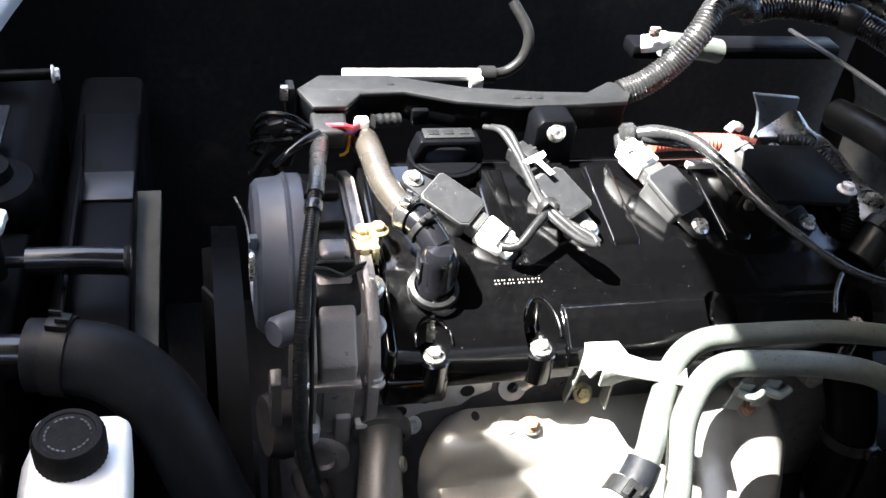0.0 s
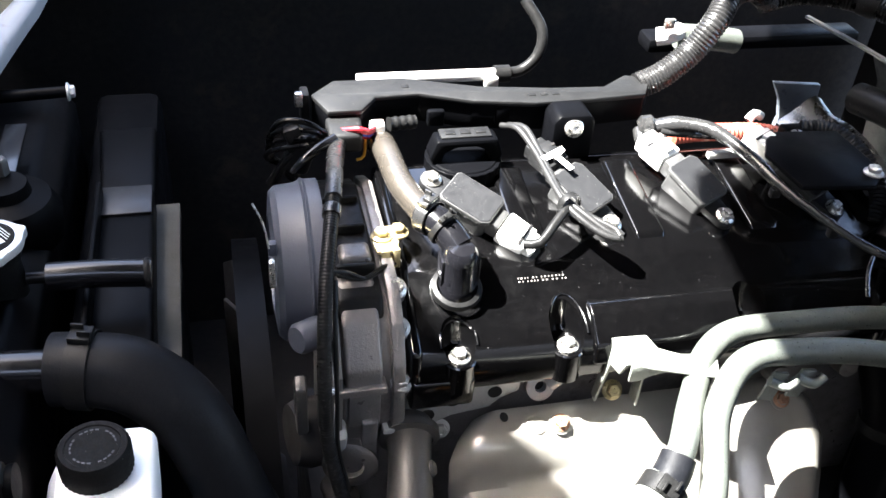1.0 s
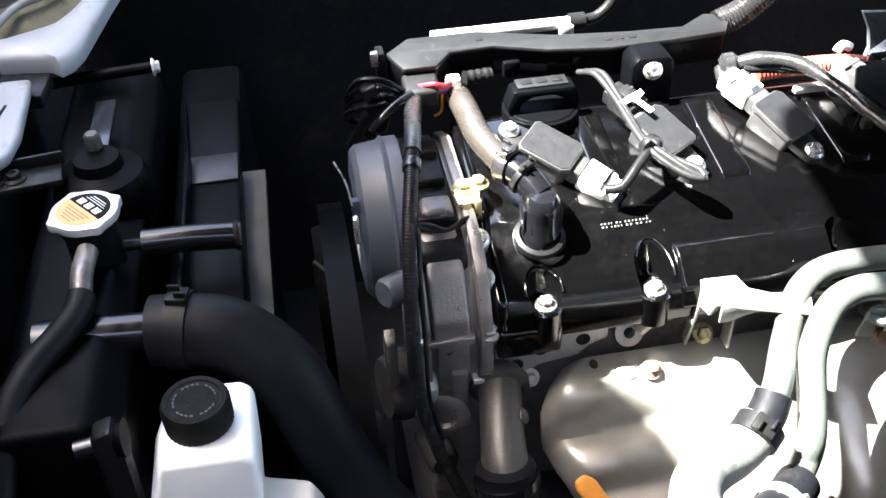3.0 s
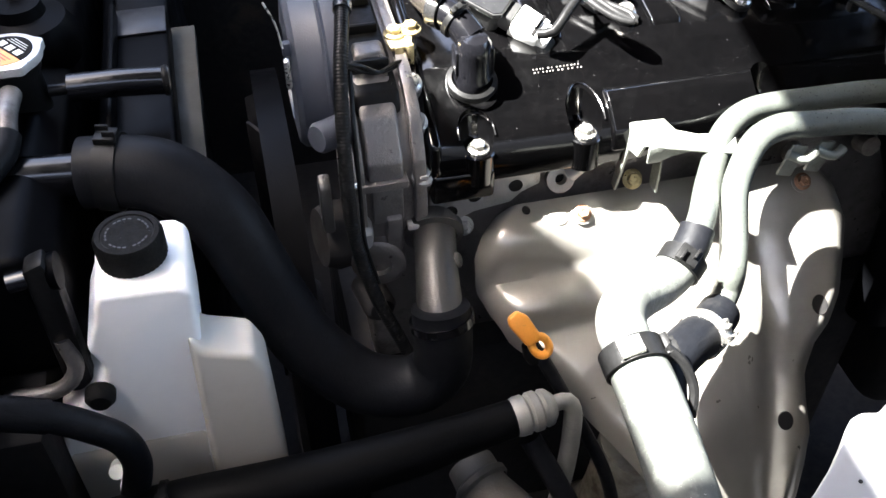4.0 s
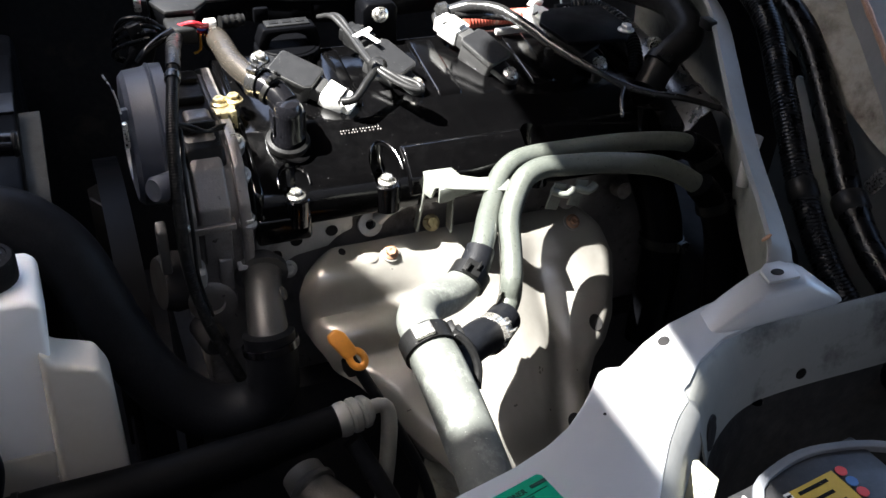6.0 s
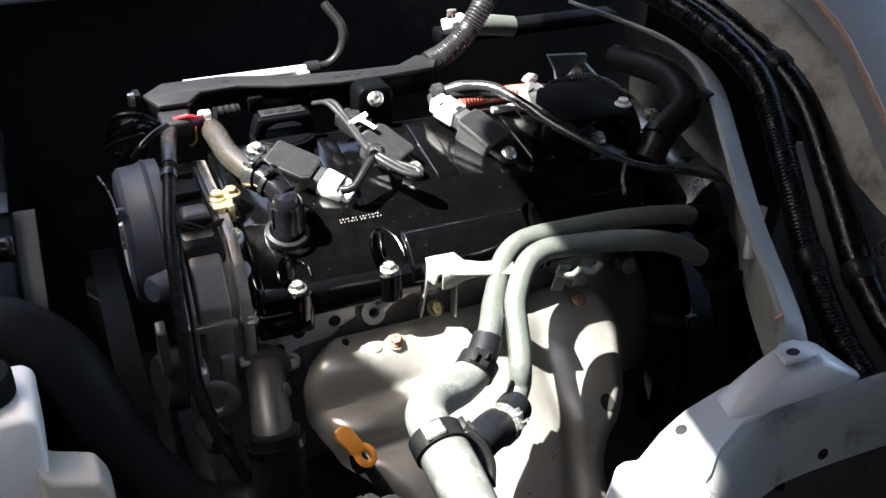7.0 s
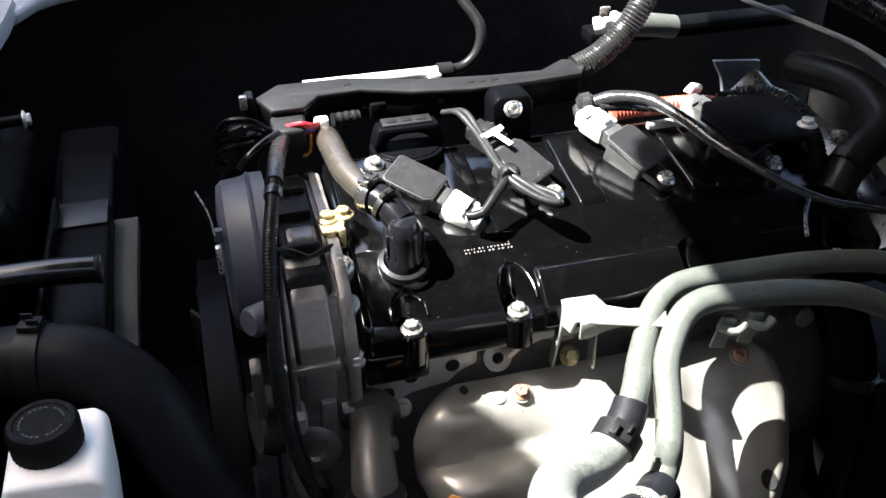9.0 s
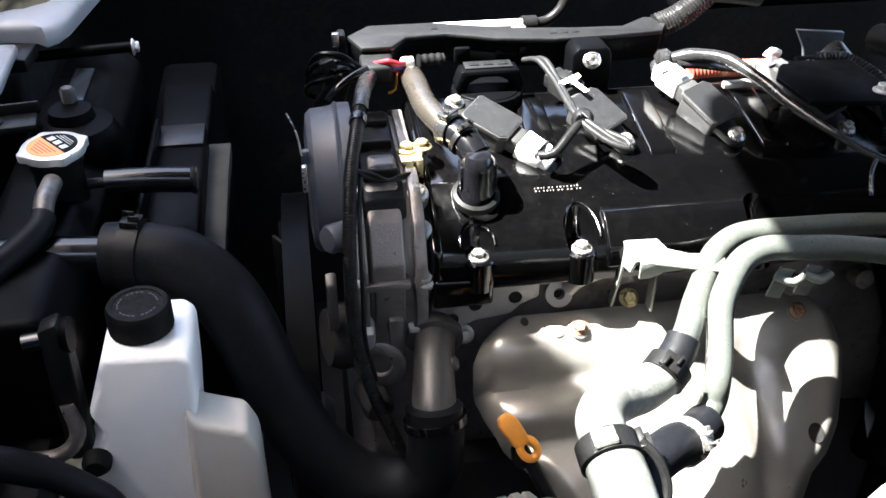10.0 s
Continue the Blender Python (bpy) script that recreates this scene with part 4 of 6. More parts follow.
hose_thing("red_conduit", "faded red and white corrugated conduit", "conduit", [(0.222, 0.168, 0.058), (0.245, 0.170, 0.058), (0.275, 0.170, 0.057), (0.305, 0.170, 0.055), (0.335, 0.165, 0.05)], 0.0066, M_REDLOOM, n=16, ribs=0.0036, depth=0.0015)
hose_thing("white_clip", "small white plastic clip beside the red conduit", "clip", [(0.299, 0.182, 0.060), (0.305, 0.184, 0.065), (0.312, 0.184, 0.062)], 0.004, M_WHITE, n=12)
rc = thing("rear_coil_cover", "black plastic wiring bracket over the rear coil", "bracket", (0.31, 0.09, 0.06))
part("plate", prism(B(), [(0.272, 0.052), (0.266, 0.10), (0.285, 0.132), (0.346, 0.128), (0.350, 0.065), (0.33, 0.045)], "z", 0.0745, 0.0795, 0.003, 2), M_SHROUD, rc)
part("post", box(B(), (0.318, 0.142, 0.062), (0.022, 0.018, 0.026), 0.003), M_SHROUD, rc)
hang("bolt", BOLT, rc, m=aim((0.314, 0.1325, 0.070), (-0.2, -1, 0.5)))
part("conduit", tube(B(), [(0.325, 0.145, 0.072), (0.348, 0.135, 0.074), (0.362, 0.105, 0.066), (0.362, 0.075, 0.05), (0.350, 0.055, 0.035)], 0.0062, 12, ribs=0.0035, depth=0.0012), M_LOOM, rc)
part("ledge", box(B(), (0.262, 0.132, 0.060), (0.05, 0.006, 0.006), 0.001), M_ALU2, rc)
hang("bolt", BOLT_DULL, rc, m=Matrix.Translation((0.338, 0.062, 0.0795)))


# ---- back of the bay ----
clipm = thing("hose_end_clip", "white plastic hose end with a wire clip", "hose clip", (0.262, 0.29, 0.09))
part("nipple", tube(B(), [(0.258, 0.30, 0.085), (0.268, 0.296, 0.088), (0.280, 0.30, 0.090)], 0.0085, 14), M_WHITE, clipm)
part("wire_clip", box(B(), (0.262, 0.288, 0.103), (0.010, 0.004, 0.010), 0.001), M_STEEL, clipm)
hose_thing("cowl_drain_tube", "dusty cream tube behind the conduit", "tube", [(0.285, 0.31, 0.080), (0.32, 0.312, 0.076), (0.35, 0.315, 0.07)], 0.012, M_PIPE, n=18)
ib = thing("intake_air_box", "black plastic intake box with a grey side plate", "air box", (0.40, 0.40, 0.0))
part("frame", box(B(), (0.395, 0.36, 0.052), (0.24, 0.03, 0.016), 0.005), M_SHROUD, ib)
part("side_plate", prism(B(), [(0.3709, 0.0511), (0.4224, 0.0464), (0.4241, 0.0187), (0.4167, -0.0044), (0.3845, -0.0024), (0.3869, 0.0127), (0.3819, 0.0322)], "y", 0.262, 0.268, 0.001), M_PLATE, ib, "blue-grey side plate with a hollow edge")
bh = thing("brake_hose", "thick black vacuum hose bent toward the bulkhead", "hose", (0.4, 0.15, 0.07))
part("hose", tube(B(), [(0.425, 0.21, 0.060), (0.428, 0.18, 0.066), (0.430, 0.14, 0.072), (0.425, 0.10, 0.074), (0.41, 0.06, 0.068), (0.375, 0.045, 0.052), (0.355, 0.035, 0.03)], 0.0145, 18), M_LOOM, bh)
clamp(bh, (0.372, 0.0445, 0.050), (-0.8, -0.3, -0.6), 0.015, 0.010, M_BLACK, 60)
part_hs = thing("rear_heat_shield", "crumpled shiny metal shield at the engine rear", "heat shield", (0.42, 0.05, 0.0))
bm = B()
for i in range(13):
    for j in range(9):
        u, v = i / 12, j / 8
        p = Vector((0.366 + 0.052 * v + 0.01 * math.sin(u * 3), 0.235 - 0.25 * u, 0.020 + 0.024 * math.sin(v * 2.6) - 0.02 * u))
        bm.verts.new(p + Vector((0, 0, 0.010)) * noise.noise(p * 45))
bm.verts.ensure_lookup_table()
for i in range(12):
    for j in range(8):
        bm.faces.new([bm.verts[q] for q in (i * 9 + j, i * 9 + j + 1, (i + 1) * 9 + j + 1, (i + 1) * 9 + j)])
thicken(bm, 0.0015)
part("sheet", bm, M_FOIL, part_hs)
part("clip", box(B(), (0.392, 0.088, 0.050), (0.012, 0.010, 0.010), 0.002), M_STEEL, part_hs)
# near-black colour keeps slivers of stray sun on these hoses looking shaded
for k, (pts, r) in enumerate((
        ([(0.362, -0.029, 0.003), (0.385, -0.030, -0.012), (0.405, -0.045, -0.05), (0.42, -0.07, -0.12), (0.42, -0.09, -0.25)], 0.0135),
        ([(0.362, -0.061, -0.022), (0.376, -0.066, -0.040), (0.385, -0.08, -0.08), (0.385, -0.10, -0.16), (0.39, -0.1, -0.26)], 0.0135),
        ([(0.455, 0.02, 0.0), (0.44, -0.05, -0.05), (0.43, -0.11, -0.11), (0.42, -0.15, -0.2)], 0.009),
        ([(0.34, 0.0, -0.02), (0.35, -0.04, -0.09), (0.34, -0.06, -0.2)], 0.02))):
    rh = thing("rear_hose", "oily rubber hose at the engine rear, near-black in place of shade", "hose", pts[0])
    part("hose", tube(B(), pts, r, 16), M_SHROUD, rh)
    clamp(rh, curve_pts(pts[1:3], 0.004)[0][1], Vector(pts[2]) - Vector(pts[1]), r + 0.0004, 0.010, M_LOOM, 40)
gb = thing("gearbox", "dark oily gearbox casting behind the engine", "gearbox", (0.47, 0.06, -0.3))
part("casting", box(B(), (0.47, 0.06, -0.25), (0.16, 0.24, 0.24), 0.03, None, 4), M_DARK, gb)
for k in range(4):
    part("rib", box(B(), (0.42 + 0.035 * k, -0.064, -0.24), (0.006, 0.008, 0.2), 0.002), M_DARK, gb)
hose_thing("rear_cable", "thin pale cable end behind the pipes", "cable", [(0.29, -0.02, 0.066), (0.282, -0.03, 0.060), (0.278, -0.042, 0.050)], 0.0016, M_TAPE, n=8)
hose_thing("rear_cable", "dull metal cable guide behind the pipes", "cable", [(0.40, -0.075, 0.03), (0.388, -0.085, 0.012), (0.385, -0.09, -0.01)], 0.006, M_ALU2, n=10)


# ---- exhaust side ----
def build_heat_shield():
    s = thing("exhaust_heat_shield", "tarnished pressed metal shield over the exhaust manifold", "heat shield", (0.13, -0.08, -0.1))
    bm = B()
    NU, NV = 84, 72
    run = ((-0.004, -0.057), (-0.018, -0.060), (-0.030, -0.075), (-0.045, -0.098), (-0.060, -0.111), (-0.090, -0.131), (-0.120, -0.150), (-0.165, -0.180), (-0.210, -0.215), (-0.250, -0.250))
    ry, rz = [-q[0] for q in run], [q[1] for q in run]
    rs = np.r_[0, np.cumsum(np.hypot(np.diff(ry), np.diff(rz)))]
    left = ((0.004, 0.022), (0.019, 0.004), (0.030, -0.005), (0.041, -0.006), (0.058, 0.000), (0.075, 0.011), (0.096, 0.031), (0.130, 0.055), (0.163, 0.081), (0.185, 0.098), (0.250, 0.145))
    right = ((0.004, 0.272), (0.017, 0.284), (0.026, 0.292), (0.041, 0.299), (0.060, 0.292), (0.085, 0.279), (0.102, 0.264), (0.114, 0.248), (0.131, 0.234), (0.148, 0.229), (0.168, 0.226), (0.185, 0.216), (0.21, 0.198), (0.250, 0.175))
    # pressed swellings over the runners: place along x and down the slope, height, widths
    lobes = ((0.030, 0.030, 0.011, 0.034, 0.0105), (0.045, 0.062, 0.012, 0.040, 0.0125), (0.150, 0.048, 0.010, 0.050, 0.028), (0.168, 0.098, 0.013, 0.034, 0.040), (0.252, 0.066, 0.009, 0.026, 0.034), (0.130, 0.150, 0.012, 0.045, 0.026), (0.075, 0.100, 0.009, 0.035, 0.018))
    grid = []
    for i in range(NU + 1):
        u = i / NU
        row = []
        for j in range(NV + 1):
            k = rs[-1] * j / NV
            # rounded bends: average the run over a short stretch
            d = float(np.mean([np.interp(k + o, rs, ry) for o in (-0.012, -0.006, 0, 0.006, 0.012)]))
            z = float(np.mean([np.interp(k + o, rs, rz) for o in (-0.012, -0.006, 0, 0.006, 0.012)]))
            x0, x1 = float(np.interp(d, *zip(*left))), float(np.interp(d, *zip(*right)))
            x = x0 + (x1 - x0) * u
            h = sum(a * math.exp(-((x - cx) / wx) ** 2 - ((d - cd) / wd) ** 2) for cx, cd, a, wx, wd in lobes)
            # grooves between the lobes, and the crease beside the middle one
            h -= 0.0085 * math.exp(-((d - 0.0455 + 0.02 * x) / 0.0045) ** 2) / (1 + math.exp((x - 0.085) / 0.012))
            h -= 0.0085 * math.exp(-((d - 0.079) / 0.006) ** 2) / (1 + math.exp((x - 0.075) / 0.012))
            h -= 0.005 * math.exp(-((x - 0.212 + 0.35 * max(0.0, d - 0.10)) / 0.011) ** 2) / (1 + math.exp((0.040 - d) / 0.008))
            # edges rolled back towards the engine
            rim = max(0.0, 1 - (x - x0) / 0.016) ** 2 + 0.8 * max(0.0, 1 - (x1 - x) / 0.016) ** 2
            p = Vector((x, -d - 0.6 * h, z + 0.8 * h)) + Vector((0, 0.35, -0.9)) * 0.016 * rim
            row.append(bm.verts.new(p + Vector((0, -0.6, 0.8)) * (0.0012 * noise.noise(p * 30) + 0.0004 * noise.noise(p * 110))))
        grid.append(row)
    for i in range(NU):
        for j in range(NV):
            bm.faces.new((grid[i][j], grid[i + 1][j], grid[i + 1][j + 1], grid[i][j + 1]))
    thicken(bm, -0.0012)
    tree = BVHTree.FromBMesh(bm)
    part("pressing", bm, M_SHIELD, s, sharp=60)

    def outer(at):
        """The nearest place on the shield's outer face, and the way out of it."""
        hit = tree.ray_cast(Vector(at) + Vector((0, -0.06, 0.08)), Vector((0, 0.6, -0.8)))
        return hit[0], (hit[1] if hit[1].z > 0 else -hit[1])

    for at in ((0.078, -0.025, -0.060), (0.256, -0.020, -0.071)):
        at, way = outer(at)
        part("washer", lathe(B(), [(0.0085, 0), (0.0085, 0.0012), (0.006, 0.0016), (0, 0.0016)], aim(at, way), 20), M_SHIELD, s)
        hang("bolt", BOLT_RUST, s, m=aim(at + way * 0.0012, way), label="rusty copper-coloured bolt")
    for at, r in (((0.037, -0.0065, -0.069), 0.0030), ((0.252, -0.091, -0.135), 0.0062), ((0.203, -0.161, -0.175), 0.0056)):
        at, way = outer(at)
        part("hole", lathe(B(), [(0, 0.0005), (r, 0.0005), (r * 1.05, -0.001)], aim(at, way) @ Matrix.Diagonal((1, 1.25, 1, 1)), 20), M_DARK, s)
    part("spot_weld", lathe(B(), [(0, 0.0014), (0.005, 0.0012), (0.0075, 0)], aim(*outer((0.060, -0.022, -0.062))), 20), M_SHIELD, s)
    man = thing("exhaust_manifold", "dark rusty exhaust manifold under the shield", "exhaust manifold", (0.13, -0.06, -0.18))
    for x in (0.04, 0.10, 0.17, 0.24):
        part("runner", tube(B(), [(x, 0.0, -0.12), (x, -0.035, -0.14), (0.13 + (x - 0.13) * 0.5, -0.06, -0.21), (0.13, -0.07, -0.30)], 0.018, 16), M_DIRTY, man)
    part("downpipe", tube(B(), [(0.13, -0.09, -0.28), (0.12, -0.08, -0.40), (0.12, 0.0, -0.54)], 0.034, 20), M_DIRTY, man)


build_heat_shield()


def build_pipes():
    a = thing("heater_pipe", "dusty zinc-plated coolant pipe, the upper of a pair", "coolant pipe", (0.18, -0.05, 0), group="heater pipes")
    part("pipe", tube(B(), [(0.375, -0.028, -0.004), (0.352, -0.030, 0.008), (0.30, -0.0235, 0.012), (0.24, -0.0225, 0.0135), (0.205, -0.0235, 0.0140), (0.187, -0.0275, 0.0130), (0.174, -0.034, 0.009), (0.1641, -0.043, 0.004), (0.153, -0.0595, -0.001), (0.1395, -0.080, -0.003), (0.127, -0.101, -0.007), (0.117, -0.113, -0.015), (0.105, -0.123, -0.025)], [0.0086] * 4 + [0.0088, 0.0090] + [0.0092] * 7, 20, 0.003), M_PIPE, a)
    b = thing("heater_pipe", "dusty zinc-plated coolant pipe, the lower of a pair", "coolant pipe", (0.2, -0.07, 0), group="heater pipes")
    part("pipe", tube(B(), [(0.3462, -0.072, -0.0106), (0.3271, -0.069, 0.0018), (0.3015, -0.064, 0.0111), (0.2585, -0.059, 0.0177), (0.2201, -0.0585, 0.0215), (0.1951, -0.06, 0.0239), (0.1772, -0.0656, 0.0206), (0.1649, -0.0753, 0.0101), (0.1541, -0.0898, -0.0019), (0.1475, -0.1119, -0.0204), (0.1412, -0.1278, -0.0319), (0.1389, -0.1321, -0.046), (0.128, -0.143, -0.053), (0.112, -0.16, -0.05)], [0.0092] * 14, 20, 0.003), M_PIPE, b)
    part("black_sleeve", tube(B(), [(0.122, -0.107, -0.010), (0.115, -0.115, -0.017), (0.103, -0.1245, -0.026)], [0.0115, 0.0122, 0.0125], 20), M_RUBBER, a)
    br = thing("pipe_bracket", "bent zinc bracket that carries the coolant pipes", "bracket", (0.13, -0.03, 0))
    part("top_plate", prism(B(), [(0.110, -0.013), (0.134, -0.014), (0.137, -0.028), (0.150, -0.036), (0.176, -0.040), (0.168, -0.062), (0.146, -0.054), (0.126, -0.047), (0.111, -0.040)], "z", 0.0065, 0.0088, 0.0008), M_BRACKET, br)
    bm = prism(B(), [(-0.041, 0.003), (-0.013, 0.003), (-0.010, -0.054), (-0.017, -0.056), (-0.022, -0.014), (-0.036, -0.010)], "x", 0, 0.0022, 0.0005)
    bm.transform(Matrix.Translation((0.108, 0, 0.0055)) @ Matrix.Rotation(radians(5), 4, "Y"))
    part("side_leg", bm, M_BRACKET, br)
    part("front_flange", prism(B(), [(0.112, -0.006), (0.112, 0.0075), (0.150, 0.0075), (0.150, 0.0), (0.13, -0.002), (0.120, -0.006)], "y", -0.0432, -0.0410, 0.0005), M_BRACKET, br)
    part("inner_leg", box(B(), (0.133, -0.020, -0.022), (0.002, 0.012, 0.058), 0.0005), M_BRACKET, br)
    hang("bolt", BOLT_GOLD, br, m=aim((0.120, -0.010, -0.048), (0, -0.8, 0.6)))
    for x in (0.222, 0.243):
        part("clip_leg", box(B(), (x - 0.012, -0.064, -0.004), (0.012, 0.0025, 0.026), 0.0008, Matrix.Rotation(radians(15), 4, "Y")), M_BRACKET, br)
        part("clip_foot", tube(B(), [(x - 0.018, -0.066, 0.004), (x - 0.006, -0.070, 0.0), (x + 0.002, -0.068, 0.004)], 0.0035, 10), M_BRACKET, br)


build_pipes()


def build_heater_hoses():
    h = thing("heater_hose", "dusty grey rubber hose with an elbow and band clamp", "hose", (0.05, -0.2, -0.02))
    part("elbow", tube(B(), [(0.112, -0.118, -0.020), (0.102, -0.125, -0.026), (0.086, -0.134, -0.027), (0.068, -0.144, -0.022), (0.054, -0.156, -0.016), (0.045, -0.171, -0.012), (0.042, -0.186, -0.010), (0.042, -0.20, -0.012)], [0.0138, 0.0142, 0.0148, 0.0152, 0.0152, 0.0152, 0.0150, 0.0148], 26, 0.003), M_GREYHOSE, h)
    part("straight_run", tube(B(), [(0.042, -0.196, -0.011), (0.044, -0.215, -0.017), (0.045, -0.245, -0.026), (0.044, -0.28, -0.034), (0.041, -0.31, -0.038), (0.036, -0.35, -0.045), (0.03, -0.42, -0.06)], [0.0172, 0.0178, 0.0180, 0.0180, 0.0180, 0.018, 0.018], 28, 0.004), M_GREYHOSE, h)
    clamp(h, (0.042, -0.199, -0.0115), (0.03, -1, -0.2), 0.0178, 0.015, M_BLACK, 20)
    part("clamp_plate", box(B(), (0.036, -0.203, 0.0066), (0.014, 0.012, 0.003), 0.0006, Matrix.Rotation(radians(-12), 4, "Y")), M_STEEL, h)
    part("clamp_tail", tube(B(), [(0.058, -0.203, 0.0), (0.066, -0.212, -0.006), (0.070, -0.222, -0.018), (0.066, -0.232, -0.030)], 0.003, 8), M_BLACK, h)
    clamp(h, (0.106, -0.1225, -0.024), (-0.75, -0.6, -0.35), 0.0145, 0.013, M_BLACK, 70)
    c = thing("bypass_hose", "short black rubber bypass hose with a spring clamp", "hose", (0.09, -0.17, -0.04))
    part("hose", tube(B(), [(0.130, -0.1435, -0.0545), (0.112, -0.160, -0.0500), (0.095, -0.172, -0.043), (0.080, -0.184, -0.038), (0.066, -0.198, -0.036), (0.060, -0.22, -0.045)], [0.0138, 0.0145, 0.0145, 0.014, 0.013, 0.012], 24), M_RUBBER, c)
    clamp(c, (0.108, -0.1625, -0.0492), (-0.8, -0.6, 0.25), 0.0147, 0.010, M_STEEL, 40, label="worn bright spring clamp")


build_heater_hoses()


def build_dipstick():
    d = thing("oil_dipstick", "orange plastic dipstick handle on a black tube", "dipstick", (0.01, -0.112, -0.07))
    m = Matrix.Translation((0.009, -0.112, -0.076)) @ Matrix.Rotation(radians(-38), 4, "X") @ Matrix.Rotation(radians(-30), 4, "Y") @ Matrix.Diagonal((0.85, 0.85, 0.85, 1))
    out = [(-0.008, -0.010), (-0.0095, 0.012), (-0.006, 0.018), (0.003, 0.018), (0.0075, 0.010), (0.0065, -0.010), (0.003, -0.013), (-0.004, -0.012)]
    bm = prism(B(), out, "y", -0.004, 0.004, 0.0025, 3)
    bm.transform(m)
    part("handle", bm, M_ORANGE, d)
    ring = [m @ Vector((0.001 + 0.0066 * math.cos(a), 0, -0.017 + 0.0085 * math.sin(a))) for a in [2 * math.pi * k / 12 for k in range(13)]]
    part("finger_ring", tube(B(), ring, 0.0030, 12, 0.003), M_ORANGE, d)
    part("collar", lathe(B(), [(0.006, -0.006), (0.0075, 0), (0.006, 0.008)], aim((0.013, -0.118, -0.094), (-0.3, 0.4, 1)), 16), M_CAP, d)
    part("tube", tube(B(), [(0.016, -0.120, -0.092), (0.035, -0.14, -0.13), (0.06, -0.165, -0.19), (0.08, -0.17, -0.28)], 0.005, 12), M_RUBBER, d)


build_dipstick()


def build_ac_line():
    a = thing("air_conditioning_hose", "thick black air conditioning hose with a crimped metal end", "hose", (-0.12, -0.165, -0.11))
    part("hose", tube(B(), [(-0.006, -0.155, -0.110), (-0.045, -0.160, -0.112), (-0.088, -0.166, -0.112), (-0.16, -0.171, -0.1135), (-0.235, -0.173, -0.1145), (-0.30, -0.180, -0.117), (-0.38, -0.19, -0.12)], [0.0125, 0.014, 0.0165, 0.0185, 0.0195, 0.020, 0.020], 24), M_ACHOSE, a)
    part("crimp", lathe(B(), [(0.0125, -0.004), (0.0138, 0.0), (0.0138, 0.005), (0.0118, 0.007), (0.0138, 0.009), (0.0138, 0.014), (0.0115, 0.016), (0.0132, 0.018), (0.0125, 0.022), (0.008, 0.026)], aim((-0.008, -0.1555, -0.110), (1, 0.12, 0.05)), 28), M_CRIMP, a)
    part("metal_end", tube(B(), [(0.012, -0.153, -0.109), (0.024, -0.1515, -0.108), (0.0305, -0.153, -0.112), (0.031, -0.158, -0.128), (0.026, -0.168, -0.165), (0.018, -0.175, -0.22)], [0.0058, 0.0058, 0.006, 0.0066, 0.0066, 0.0066], 14), M_CRIMP, a)
    clamp(a, (-0.237, -0.173, -0.1145), (1, 0, 0), 0.0197, 0.005, M_BLACK, 180, "cable_tie")
    part("tie_head", box(B(), (-0.237, -0.176, -0.0925), (0.007, 0.006, 0.007), 0.001), M_BLACK, a)
    g = thing("coolant_return_pipe", "dull grey cast elbow pipe low in the bay", "pipe", (-0.015, -0.19, -0.19))
    part("casting", tube(B(), [(-0.038, -0.150, -0.165), (-0.032, -0.172, -0.168), (-0.018, -0.198, -0.172), (-0.010, -0.226, -0.182), (-0.016, -0.258, -0.200), (-0.034, -0.30, -0.24)], [0.017, 0.018, 0.020, 0.0215, 0.021, 0.020], 24), M_CASTPIPE, g)
    part("joint_ring", lathe(B(), [(0.0185, -0.004), (0.0205, -0.002), (0.0205, 0.002), (0.0185, 0.004)], aim((-0.034, -0.166, -0.167), (0.35, -0.9, -0.1)), 24), M_CASTPIPE, g)
    hose_thing("thin_black_pipe", "thin black pipe below the heat shield", "pipe", [(0.0, -0.16, -0.13), (0.02, -0.19, -0.17), (0.04, -0.22, -0.22), (0.05, -0.25, -0.3)], 0.008, M_RUBBER, n=12)


build_ac_line()


